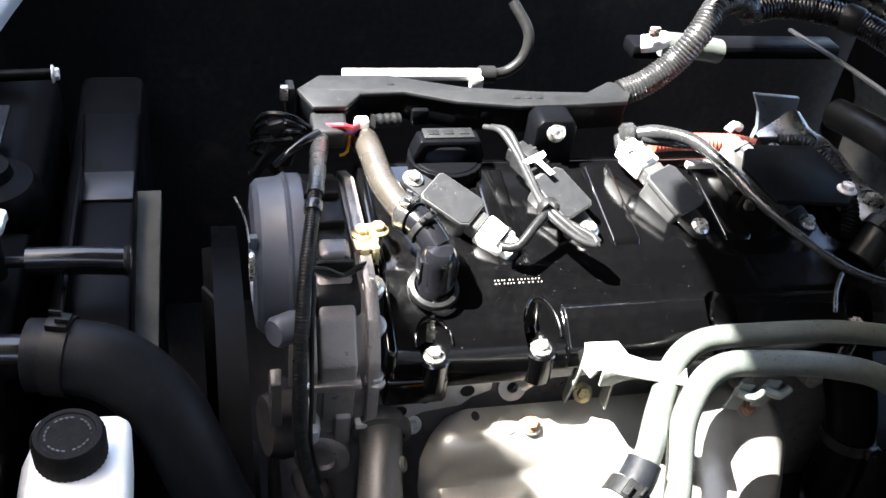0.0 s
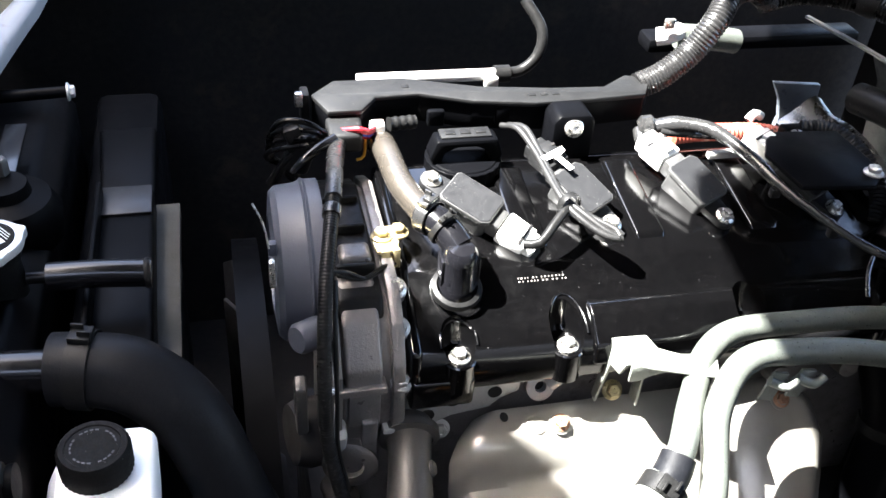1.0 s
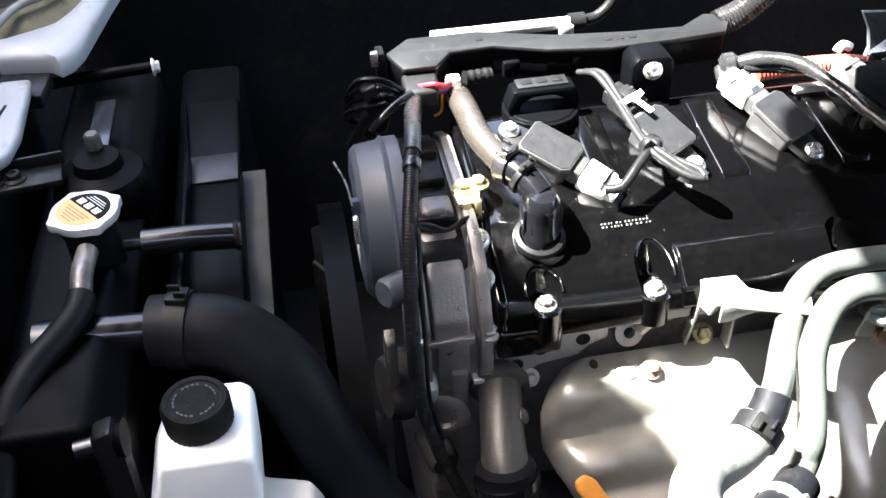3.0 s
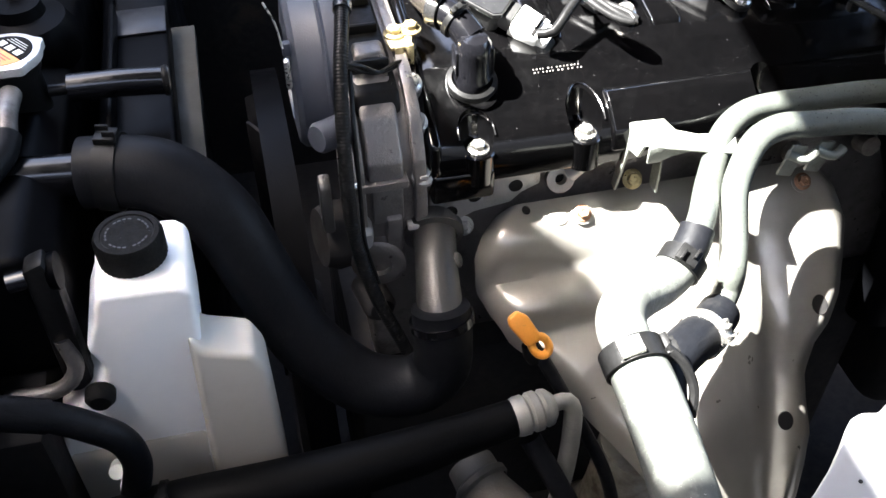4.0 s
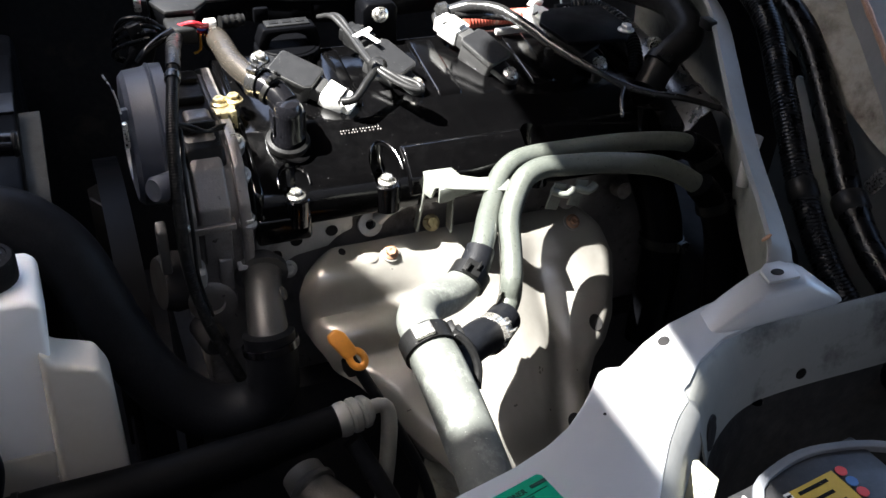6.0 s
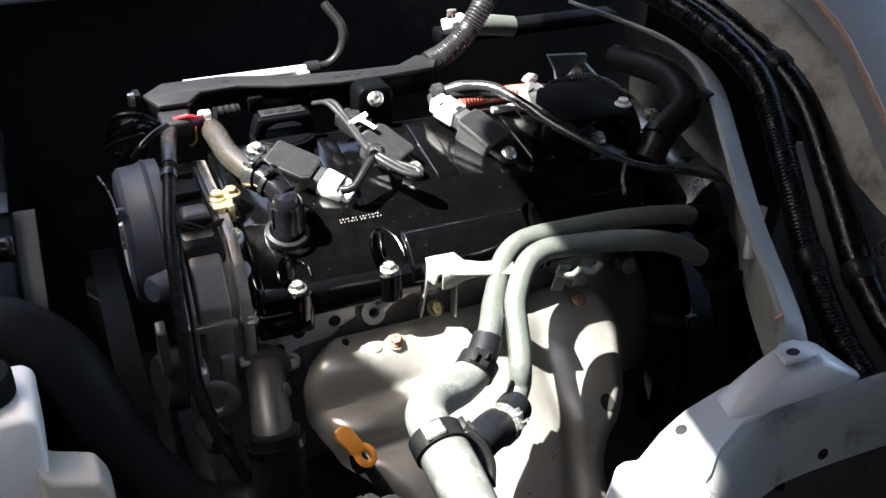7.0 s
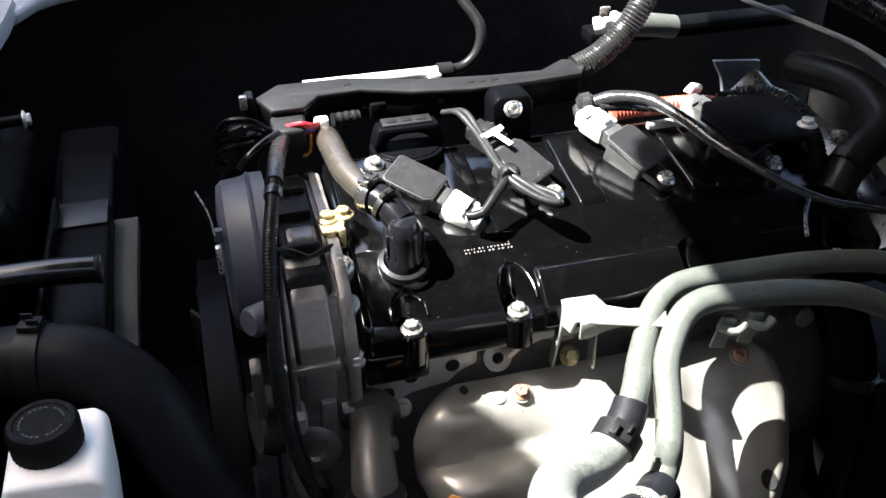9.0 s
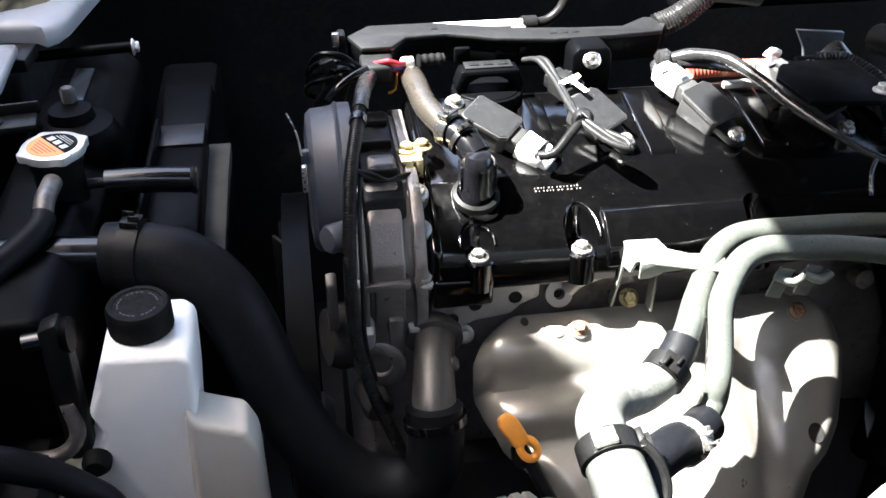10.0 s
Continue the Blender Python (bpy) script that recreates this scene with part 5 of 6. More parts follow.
# ---- radiator end ----
def build_radiator():
    r = thing("radiator", "black radiator top tank with filler neck and outlet", "radiator", (-0.32, 0.05, -0.2))
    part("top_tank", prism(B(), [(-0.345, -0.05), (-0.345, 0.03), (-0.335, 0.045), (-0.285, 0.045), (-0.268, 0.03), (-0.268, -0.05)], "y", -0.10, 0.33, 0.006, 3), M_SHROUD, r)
    part("core", box(B(), (-0.315, 0.15, -0.3), (0.04, 0.6, 0.5), 0.003), M_DARK, r)
    part("filler_neck", lathe(B(), [(0.018, 0.03), (0.017, 0.064), (0.019, 0.068), (0.019, 0.0725), (0, 0.0725)], Matrix.Translation((-0.2936, 0.058, 0)), 32), M_BLACK, r)
    part("outlet", tube(B(), [(-0.325, -0.014, 0.036), (-0.29, -0.014, 0.035), (-0.24, -0.0145, 0.031)], 0.0135, 24), M_SLICK, r)
    part("overflow_nipple", tube(B(), [(-0.293, 0.035, 0.064), (-0.294, 0.012, 0.064), (-0.294, -0.004, 0.058)], 0.0068, 16), M_ALU, r)
    outline = []
    for i in range(72):
        a = 360 * i / 72
        rr = 0.0218 + sum(h * math.exp(-(((a - c + 180) % 360 - 180) / 10) ** 2) for c, h in ((27, 0.0032), (117, 0.0026), (207, 0.0032), (297, 0.0026)))
        outline.append((-0.2936 + rr * math.cos(radians(a)), 0.0580 + rr * math.sin(radians(a))))
    cap = part("cap", prism(B(), outline, "z", 0.0745, 0.081, 0.003, 3), M_CHROME, r, "pressed steel cap with a warning label")
    for name, a0, a1, mt in (("warning_half", 128, 308, M_CAPLABEL), ("text_half", -52, 128, M_CAP)):
        pts = [(-0.2936 + 0.0172 * math.cos(radians(a)), 0.058 + 0.0172 * math.sin(radians(a))) for a in np.linspace(a0, a1, 20)]
        part(name, prism(B(), pts, "z", 0.0808, 0.0814, 0), mt, cap)
    turned = Matrix.Rotation(radians(-52), 4, "Z")
    for k in range(5):
        at = turned @ Vector((0, -0.0035 - 0.0024 * k, 0))
        part("print_bar", box(B(), (-0.2936 + at.x, 0.058 + at.y, 0.0815), (0.024 - 0.0034 * k, 0.0006, 0.0003), 0, turned), M_REDINK, cap)
    for k in range(3):
        at = turned @ Vector((-0.0085 + 0.0085 * k, 0.0042, 0))
        part("print_sign", box(B(), (-0.2936 + at.x, 0.058 + at.y, 0.0815), (0.0056, 0.0050, 0.0003), 0, turned), M_WHITE, cap)
    for k in range(3):
        at = turned @ Vector((0.0, 0.0088 + 0.0018 * k, 0))
        part("print_bar", box(B(), (-0.2936 + at.x, 0.058 + at.y, 0.0815), (0.020 - 0.003 * k, 0.0005, 0.0003), 0, turned), M_WHITE, cap)
    ov = thing("overflow_hose", "grey black overflow hose from the radiator neck", "hose", (-0.31, -0.05, 0.04))
    part("hose", tube(B(), [(-0.294, -0.002, 0.059), (-0.296, -0.014, 0.056), (-0.306, -0.032, 0.053), (-0.320, -0.052, 0.049), (-0.331, -0.078, 0.040), (-0.335, -0.11, 0.022), (-0.338, -0.15, 0.0), (-0.325, -0.165, -0.002), (-0.302, -0.162, -0.003), (-0.28, -0.160, -0.018), (-0.262, -0.16, -0.034), (-0.250, -0.16, -0.050), (-0.247, -0.16, -0.075), (-0.256, -0.158, -0.11)], 0.0088, 18), M_RUBBER, ov)
    part("sleeve", tube(B(), [(-0.305, -0.1625, -0.0025), (-0.282, -0.160, -0.0165)], 0.0098, 18), M_RUBBER, ov)
    mt = thing("radiator_mount", "black rubber radiator mount with a bolted bracket", "mount", (-0.30, 0.14, 0.05))
    part("bush", lathe(B(), [(0.034, 0.03), (0.036, 0.05), (0.030, 0.062), (0.018, 0.066), (0.016, 0.074), (0, 0.074)], Matrix.Translation((-0.295, 0.132, 0)), 32), M_SHROUD, mt)
    part("strap", box(B(), (-0.298, 0.175, 0.066), (0.016, 0.10, 0.004), 0.001), M_SLICK, mt)
    part("stud", lathe(B(), [(0.006, 0.07), (0.006, 0.084), (0.0045, 0.086), (0, 0.086)], Matrix.Translation((-0.297, 0.145, 0)), 6), M_OUTLET, mt)
    part("bracket", box(B(), (-0.342, 0.118, 0.070), (0.05, 0.024, 0.006), 0.002, Matrix.Rotation(radians(8), 4, "Z")), M_BLACK, mt)
    part("bracket_lip", box(B(), (-0.342, 0.131, 0.076), (0.05, 0.003, 0.010), 0.001, Matrix.Rotation(radians(8), 4, "Z")), M_BLACK, mt)
    for x in (-0.36, -0.348):
        hang("bolt", bolt_mesh("bolt", material=M_BLACK), mt, m=Matrix.Translation((x, 0.116, 0.073)))
    st = thing("shroud_stay", "black tubular stay above the fan shroud", "stay", (-0.23, 0.054, 0.05))
    part("tube", tube(B(), [(-0.262, 0.055, 0.050), (-0.23, 0.054, 0.050), (-0.198, 0.053, 0.048)], 0.0095, 20), M_SLICK, st)
    part("pin", tube(B(), [(-0.275, 0.055, 0.05), (-0.255, 0.055, 0.05)], 0.004, 12), M_BLACK, st)
    part("end_ring", lathe(B(), [(0.0098, -0.002), (0.0105, 0), (0.0098, 0.002)], aim((-0.20, 0.053, 0.048), (1, 0, 0)), 20), M_BLACK, st)
    s2 = thing("shroud_stay", "thin black stay with a bright bolt end", "stay", (-0.29, 0.3, 0.055))
    part("tube", tube(B(), [(-0.37, 0.285, 0.055), (-0.31, 0.29, 0.057), (-0.268, 0.292, 0.058)], 0.005, 12), M_SHROUD, s2)
    hang("bolt", BOLT_DULL, s2, m=aim((-0.268, 0.292, 0.058), (1, 0.05, 0)))


build_radiator()


def build_shroud():
    s = thing("fan_shroud", "blue-black plastic fan shroud with a faded olive rim", "fan shroud", (-0.22, 0.1, -0.2))
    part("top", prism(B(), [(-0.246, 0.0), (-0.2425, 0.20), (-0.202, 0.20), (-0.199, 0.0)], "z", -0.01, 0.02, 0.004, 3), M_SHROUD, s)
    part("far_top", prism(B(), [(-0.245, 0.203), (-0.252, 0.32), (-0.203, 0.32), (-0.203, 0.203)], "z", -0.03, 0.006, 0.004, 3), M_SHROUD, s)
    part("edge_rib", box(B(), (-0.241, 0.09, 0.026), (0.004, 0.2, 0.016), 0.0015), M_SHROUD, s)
    # lighter grey strip across the shroud's top
    part("pad", box(B(), (-0.2215, 0.180, 0.0208), (0.038, 0.038, 0.003), 0.001), M_SHROUDTOP, s, "lighter grey pad")
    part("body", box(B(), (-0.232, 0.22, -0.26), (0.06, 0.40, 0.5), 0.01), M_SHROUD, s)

    def ring(x0, x1, r0, r1, cy, cz, material, name, a0=20, a1=160):
        bm = B()
        prev = None
        for i in range(61):
            a = radians(a0 + (a1 - a0) * i / 60)
            q = [bm.verts.new((x, cy + r * math.cos(a), cz + r * math.sin(a))) for x, r in ((x0, r0), (x1, r0), (x1, r1), (x0, r1))]
            if prev:
                for k in range(4):
                    bm.faces.new((prev[k], prev[(k + 1) % 4], q[(k + 1) % 4], q[k]))
            else:
                bm.faces.new(q)
            prev = q
        bm.faces.new(prev[::-1])
        part(name, bm, material, s)
    ring(-0.2035, -0.184, 0.80, 0.812, 0.13, -0.812, M_OLIVE, "rim", 84.5, 99)
    ring(-0.146, -0.122, 0.25, 0.262, 0.16, -0.335, M_SHROUD, "fan_ring", 0, 360)
    fan = thing("cooling_fan", "black plastic cooling fan inside the shroud", "fan", (-0.15, 0.16, -0.335))
    part("hub", lathe(B(), [(0.05, 0), (0.05, 0.04), (0.04, 0.05), (0, 0.05)], aim((-0.16, 0.16, -0.335), (1, 0, 0)), 28), M_DARK, fan)
    for i in range(8):
        m = Matrix.Translation((-0.14, 0.16, -0.335)) @ Matrix.Rotation(radians(45 * i), 4, "X") @ Matrix.Rotation(radians(30), 4, "Z")
        bm = box(B(), (0, 0, 0.15), (0.004, 0.06, 0.19), 0.0015)
        bm.transform(m)
        part("blade", bm, M_DARK, fan)


build_shroud()


def build_radiator_hose():
    h = thing("radiator_hose", "thick black rubber radiator hose bent down to the engine", "hose", (-0.14, -0.05, -0.05))
    part("hose", tube(B(), [(-0.256, -0.012, 0.031), (-0.235, -0.015, 0.031), (-0.211, -0.020, 0.027), (-0.190, -0.028, 0.013), (-0.175, -0.036, -0.008), (-0.163, -0.047, -0.038), (-0.151, -0.057, -0.070), (-0.132, -0.070, -0.106), (-0.100, -0.083, -0.137), (-0.067, -0.090, -0.141), (-0.047, -0.091, -0.126), (-0.043, -0.087, -0.100), (-0.043, -0.078, -0.076)], [0.0225, 0.0228, 0.0235, 0.0235, 0.0235, 0.0232, 0.0230, 0.0230, 0.0230, 0.0225, 0.0215, 0.0208, 0.0205], 30, 0.004), M_RUBBER, h)
    clamp(h, (-0.238, -0.0145, 0.031), (1, -0.2, -0.05), 0.0236, 0.014, M_BLACK, 85)
    clamp(h, (-0.0425, -0.0815, -0.086), (-0.1, 0.4, 1), 0.0216, 0.007, M_SLICK, 260)
    o = thing("water_outlet", "dull cast aluminium water outlet on the engine", "water outlet", (-0.038, -0.05, -0.065))
    part("neck", tube(B(), [(-0.0425, -0.083, -0.094), (-0.0420, -0.073, -0.083), (-0.0390, -0.050, -0.071), (-0.0355, -0.030, -0.065), (-0.032, -0.006, -0.063)], [0.0165, 0.0165, 0.0152, 0.0152, 0.017], 24), M_OUTLET, o)
    part("flange", lathe(B(), [(0.022, 0), (0.022, 0.006), (0.017, 0.008)], aim((-0.033, -0.012, -0.064), (-0.1, -1, -0.2)), 24), M_OUTLET, o)
    part("cast_knob", lathe(B(), [(0.006, -0.006), (0.006, 0.003), (0.0045, 0.0048), (0, 0.0048)], aim((-0.0255, -0.046, -0.066), (1, -0.3, 0.4)), 16), M_OUTLET, o)


build_radiator_hose()


def build_reservoir():
    r = thing("coolant_reservoir", "milky white plastic coolant reservoir with a yellowed, shade-darkened lobe", "reservoir", (-0.22, -0.1, -0.15))
    body = [(-0.250, 0.022), (-0.246, 0.030), (-0.202, 0.028), (-0.196, 0.021), (-0.198, -0.02), (-0.208, -0.133), (-0.212, -0.33), (-0.300, -0.33), (-0.302, -0.12), (-0.292, -0.072), (-0.262, -0.046), (-0.256, -0.030), (-0.262, -0.012), (-0.252, 0.01)]
    part("tank", prism(B(), body, "y", -0.122, -0.062, 0.008, 4), M_TANK, r)
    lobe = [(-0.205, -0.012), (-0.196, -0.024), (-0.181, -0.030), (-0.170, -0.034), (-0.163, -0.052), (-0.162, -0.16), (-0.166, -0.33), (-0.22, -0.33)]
    # lower half coloured darker for the coolant inside and for shade
    low = [(-0.2052, -0.101), (-0.2078, -0.133), (-0.2115, -0.329), (-0.3005, -0.329), (-0.3025, -0.12), (-0.2985, -0.101)]
    part("dimmed_lower_half", prism(B(), low, "y", -0.1226, -0.0614, 0.007, 4), M_TANKLOW, r, "lower half darkened for coolant and shade")
    # lobe's colour holds its shade as well as the yellowing
    part("lobe", prism(B(), lobe, "y", -0.128, -0.094, 0.007, 4), M_TANKLOW, r, "yellowed and shade-darkened lobe")
    part("neck", lathe(B(), [(0.016, 0.022), (0.016, 0.036), (0, 0.036)], Matrix.Translation((-0.226, -0.092, 0)), 28), M_TANK, r)
    bm = B()
    n = 72
    prof = [(0.0165, 0.0300, 0), (0.0190, 0.0300, 1), (0.0192, 0.0450, 1), (0.0178, 0.0475, 0), (0.015, 0.0475, 0), (0.0145, 0.0468, 0)]
    rings = [[bm.verts.new((-0.226 + (rr + (0.0005 * (k % 2) if rib else 0)) * math.cos(2 * math.pi * k / n), -0.092 + (rr + (0.0005 * (k % 2) if rib else 0)) * math.sin(2 * math.pi * k / n), z)) for k in range(n)] for rr, z, rib in prof]
    for a, b in zip(rings, rings[1:]):
        for k in range(n):
            bm.faces.new((a[k], a[(k + 1) % n], b[(k + 1) % n], b[k]))
    bm.faces.new(rings[-1])
    bm.faces.new(rings[0][::-1])
    part("cap", bm, M_CAP, r, "black ribbed screw cap")
    for k in range(26):
        a = 2 * math.pi * k / 26
        part("print_bar", box(B(), (-0.226 + 0.0118 * math.cos(a), -0.092 + 0.0118 * math.sin(a), 0.0469), (0.0009, 0.0018, 0.0004), 0, Matrix.Rotation(a, 4, "Z")), M_BATTERY, r) if k % 5 else None
    part("hose_nipple", tube(B(), [(-0.256, -0.135, -0.115), (-0.256, -0.15, -0.108), (-0.256, -0.158, -0.10)], [0.009, 0.008, 0.007], 16), M_TANK, r)
    part("valve_peg", tube(B(), [(-0.268, -0.128, -0.118), (-0.266, -0.142, -0.105)], 0.005, 12), M_TANK, r)
    l = thing("reservoir_bracket", "black pressed bracket with a bolted lug beside the reservoir", "bracket", (-0.275, -0.1, 0))
    part("upright", prism(B(), [(-0.282, 0.045), (-0.270, 0.05), (-0.266, 0.03), (-0.268, -0.06), (-0.284, -0.06)], "y", -0.11, -0.095, 0.003), M_BLACK, l)
    part("lug", tube(B(), [(-0.292, -0.104, 0.034), (-0.266, -0.102, 0.036)], 0.006, 18), M_SLICK, l)
    part("lug_washer", lathe(B(), [(0.010, 0), (0.011, 0.002), (0.011, 0.005), (0, 0.006)], aim((-0.270, -0.102, 0.036), (1, 0, 0.05)), 20), M_SHROUD, l)
    part("foot", tube(B(), [(-0.276, -0.108, -0.012), (-0.274, -0.112, -0.036), (-0.288, -0.114, -0.050), (-0.318, -0.114, -0.050)], 0.005, 12), M_ALU, l)
    part("knob", lathe(B(), [(0.009, 0), (0.009, 0.006), (0.006, 0.01), (0, 0.01)], aim((-0.262, -0.124, -0.046), (0, -1, 0)), 18), M_CAP, l)


build_reservoir()


def build_front_support():
    f = thing("radiator_support", "silver painted radiator support panel with a foam-lined opening", "body panel", (-0.36, 0.2, 0.09))
    near = [(-0.36, -0.30), (-0.341, -0.0235), (-0.345, 0.0356), (-0.3486, 0.054), (-0.362, 0.070), (-0.365, 0.102), (-0.349, 0.124), (-0.346, 0.150), (-0.3480, 0.190), (-0.3499, 0.2331), (-0.374, 0.2335), (-0.3785, 0.226), (-0.388, 0.18), (-0.42, 0.10), (-0.45, -0.30)]
    part("near_panel", prism(B(), near, "z", 0.080, 0.090, 0.004, 3), M_FRONT, f)
    part("gap_strip", prism(B(), [(-0.345, 0.225), (-0.342, 0.262), (-0.382, 0.268), (-0.380, 0.225)], "z", 0.066, 0.078, 0.002), M_BLACK, f)
    # curved lip of the far panel, falling away into the foam-filled opening
    edge = [(-0.3833, 0.2717), (-0.362, 0.268), (-0.3424, 0.2653), (-0.3322, 0.2553), (-0.324, 0.264), (-0.3175, 0.2815), (-0.312, 0.32), (-0.304, 0.37), (-0.298, 0.4024), (-0.292, 0.46), (-0.29, 0.52)]
    well = [(-0.398, 0.325), (-0.392, 0.330), (-0.384, 0.340), (-0.378, 0.349), (-0.370, 0.353), (-0.358, 0.356), (-0.345, 0.365), (-0.335, 0.385), (-0.327, 0.41), (-0.322, 0.46), (-0.320, 0.52)]
    bm = B()
    rows = []
    for t, dz in ((0.0, -0.016), (0.0, -0.005), (0.06, 0.0), (0.45, 0.0015), (0.62, -0.001), (0.80, -0.008), (0.95, -0.016), (1.0, -0.026)):
        rows.append([bm.verts.new(Vector((a[0] + (b[0] - a[0]) * t, a[1] + (b[1] - a[1]) * t, 0.092 + dz + 0.0012 * noise.noise(Vector((a[0] * 60, a[1] * 60, t * 4)))))) for a, b in zip(edge, well)])
    for a, b in zip(rows, rows[1:]):
        for i in range(len(edge) - 1):
            bm.faces.new((a[i], a[i + 1], b[i + 1], b[i]))
    thicken(bm, 0.0015)
    part("far_panel", bm, M_FRONT, f, sharp=60)
    bm = B()
    pad = [bm.verts.new((x - 0.002, y + 0.002, 0.070)) for x, y in well]
    back = [bm.verts.new((x - 0.075 + 0.03 * i / 10, y + 0.045 - 0.02 * i / 10, 0.078 + 0.003 * noise.noise(Vector((x * 90, y * 90, 0))))) for i, (x, y) in enumerate(well)]
    mid = [bm.verts.new((a.co + b.co) / 2 + Vector((0, 0, 0.006 + 0.003 * noise.noise(a.co * 120)))) for a, b in zip(pad, back)]
    for a, b in ((pad, mid), (mid, back)):
        for i in range(len(a) - 1):
            bm.faces.new((a[i], a[i + 1], b[i + 1], b[i]))
    thicken(bm, 0.006)
    part("foam_pad", bm, M_FOAM, f, "crumbling olive foam pad")
    part("seal_strip", tube(B(), [(-0.41, 0.20, 0.082), (-0.404, 0.27, 0.084), (-0.400, 0.325, 0.086), (-0.385, 0.375, 0.088), (-0.36, 0.40, 0.089), (-0.34, 0.47, 0.089)], 0.0035, 10), M_APRON, f, "thin grey seal strip")
    part("scratch", box(B(), (-0.366, 0.165, 0.0903), (0.0022, 0.055, 0.0006), 0.0002, Matrix.Rotation(radians(-8), 4, "Z")), M_CAP, f)
    wing = [(-0.29, 0.50), (-0.272, 0.54), (-0.250, 0.560), (-0.215, 0.572), (-0.12, 0.575), (0.0, 0.577), (0.3, 0.60), (0.3, 0.80), (-0.44, 0.80), (-0.44, 0.50)]
    part("far_wing", prism(B(), wing, "z", 0.070, 0.086, 0.006, 4), M_FRONT, f)
    part("lower_rail", box(B(), (-0.42, 0.1, -0.1), (0.08, 0.9, 0.3), 0.01), M_DARK, f)


build_front_support()


# ---- near wing ----
APRON_HOLES = ((0.314, -0.275, -0.052), (0.274, -0.281, -0.080))


def build_wing():
    w = thing("inner_wing", "silver painted inner wing panel with slotted holes", "body panel", (0.1, -0.35, 0))
    inner = [(-0.30, -0.435), (-0.18, -0.385), (-0.08, -0.356), (0.007, -0.334), (0.045, -0.326), (0.072, -0.317), (0.092, -0.307), (0.109, -0.294), (0.123, -0.281), (0.134, -0.270), (0.141, -0.268), (0.150, -0.270), (0.178, -0.254), (0.206, -0.242), (0.245, -0.232), (0.285, -0.228), (0.318, -0.232)]
    outer = [(0.318, -0.262), (0.27, -0.262), (0.235, -0.268), (0.205, -0.283), (0.186, -0.299), (0.179, -0.303), (0.176, -0.313), (0.162, -0.323), (0.146, -0.338), (0.132, -0.354), (0.112, -0.378), (0.093, -0.402), (0.06, -0.47), (0.02, -0.60), (-0.30, -0.60)]
    bm = prism(B(), inner + outer, "z", -0.012, 0.0, 0.0022, 2)
    part("top_panel", bm, M_PAINT, w)
    # rolled side wall under the outer edge, in a darker silver than the top
    edge = outer[5:13]
    bm = B()
    rows = []
    for k, (dz, out) in enumerate(((-0.002, 0.0), (-0.010, 0.006), (-0.03, 0.010), (-0.08, 0.013), (-0.17, 0.018))):
        rows.append([bm.verts.new((x + out * 1.2, y - out * 0.9, dz)) for x, y in edge])
    for a, b in zip(rows, rows[1:]):
        for i in range(len(edge) - 1):
            bm.faces.new((a[i], a[i + 1], b[i + 1], b[i]))
    thicken(bm, 0.0015)
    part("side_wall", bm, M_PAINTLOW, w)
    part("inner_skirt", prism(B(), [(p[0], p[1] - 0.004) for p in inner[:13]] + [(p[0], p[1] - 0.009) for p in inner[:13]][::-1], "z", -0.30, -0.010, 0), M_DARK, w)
    for x, y, a in ((0.192, -0.258, 30), (0.118, -0.306, 40)):
        r1, r2 = (0.0052, 0.0034) if x > 0.15 else (0.001, 0.001)
        part("slot_hole", lathe(B(), [(0, 0.0006), (1, 0.0006), (1.1, 0)], Matrix.Translation((x, y, 0)) @ Matrix.Rotation(radians(a), 4, "Z") @ Matrix.Diagonal((r1, r2, 1, 1)), 20), M_DARK, w)
    # the bolted corner lug
    bm = B()
    for x, y, z in ((0.222, -0.266, -0.003), (0.228, -0.238, -0.003), (0.336, -0.226, -0.002), (0.352, -0.264, -0.002), (0.272, -0.257, 0.0175), (0.276, -0.234, 0.020), (0.302, -0.226, 0.0215), (0.318, -0.232, 0.022), (0.314, -0.256, 0.019)):
        bm.verts.new((x, y, z))
    bmesh.ops.convex_hull(bm, input=bm.verts[:])
    bevel(bm, bm.edges[:], 0.004, 3)
    part("raised_corner", bm, M_PAINT, w, sharp=60)
    part("corner_lug", prism(B(), [(0.279, -0.251), (0.281, -0.237), (0.290, -0.231), (0.303, -0.231), (0.309, -0.238), (0.306, -0.252)], "z", 0.0222, 0.0254, 0.0012), M_PAINT, w)
    part("slot_hole", lathe(B(), [(0, 0.0006), (1, 0.0006), (1.1, 0)], Matrix.Translation((0.292, -0.243, 0.0253)) @ Matrix.Diagonal((0.005, 0.0034, 1, 1)), 20), M_DARK, w)
    # sloping apron towards the battery well
    line, _ = curve_pts([(x, y, 0) for x, y in ((0.46, -0.262), (0.345, -0.262), (0.27, -0.2625), (0.235, -0.2685), (0.205, -0.2835), (0.184, -0.300), (0.172, -0.316))], 0.006)
    bm = B()
    rows = []
    for out, dz in ((-0.002, -0.0025), (0.002, -0.004), (0.007, -0.010), (0.014, -0.024), (0.022, -0.048), (0.026, -0.064)):
        rows.append([bm.verts.new(p + Vector((out * 0.85, -out * 0.55, dz - 0.006 * noise.noise(p * 12) * out * 12))) for p in line])
    for a, b in zip(rows, rows[1:]):
        for i in range(len(line) - 1):
            bm.faces.new((a[i], a[i + 1], b[i + 1], b[i]))
    thicken(bm, 0.0015)
    tree = BVHTree.FromBMesh(bm)
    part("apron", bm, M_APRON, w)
    # apron carried on in black, standing for the shade down in the well
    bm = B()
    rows = []
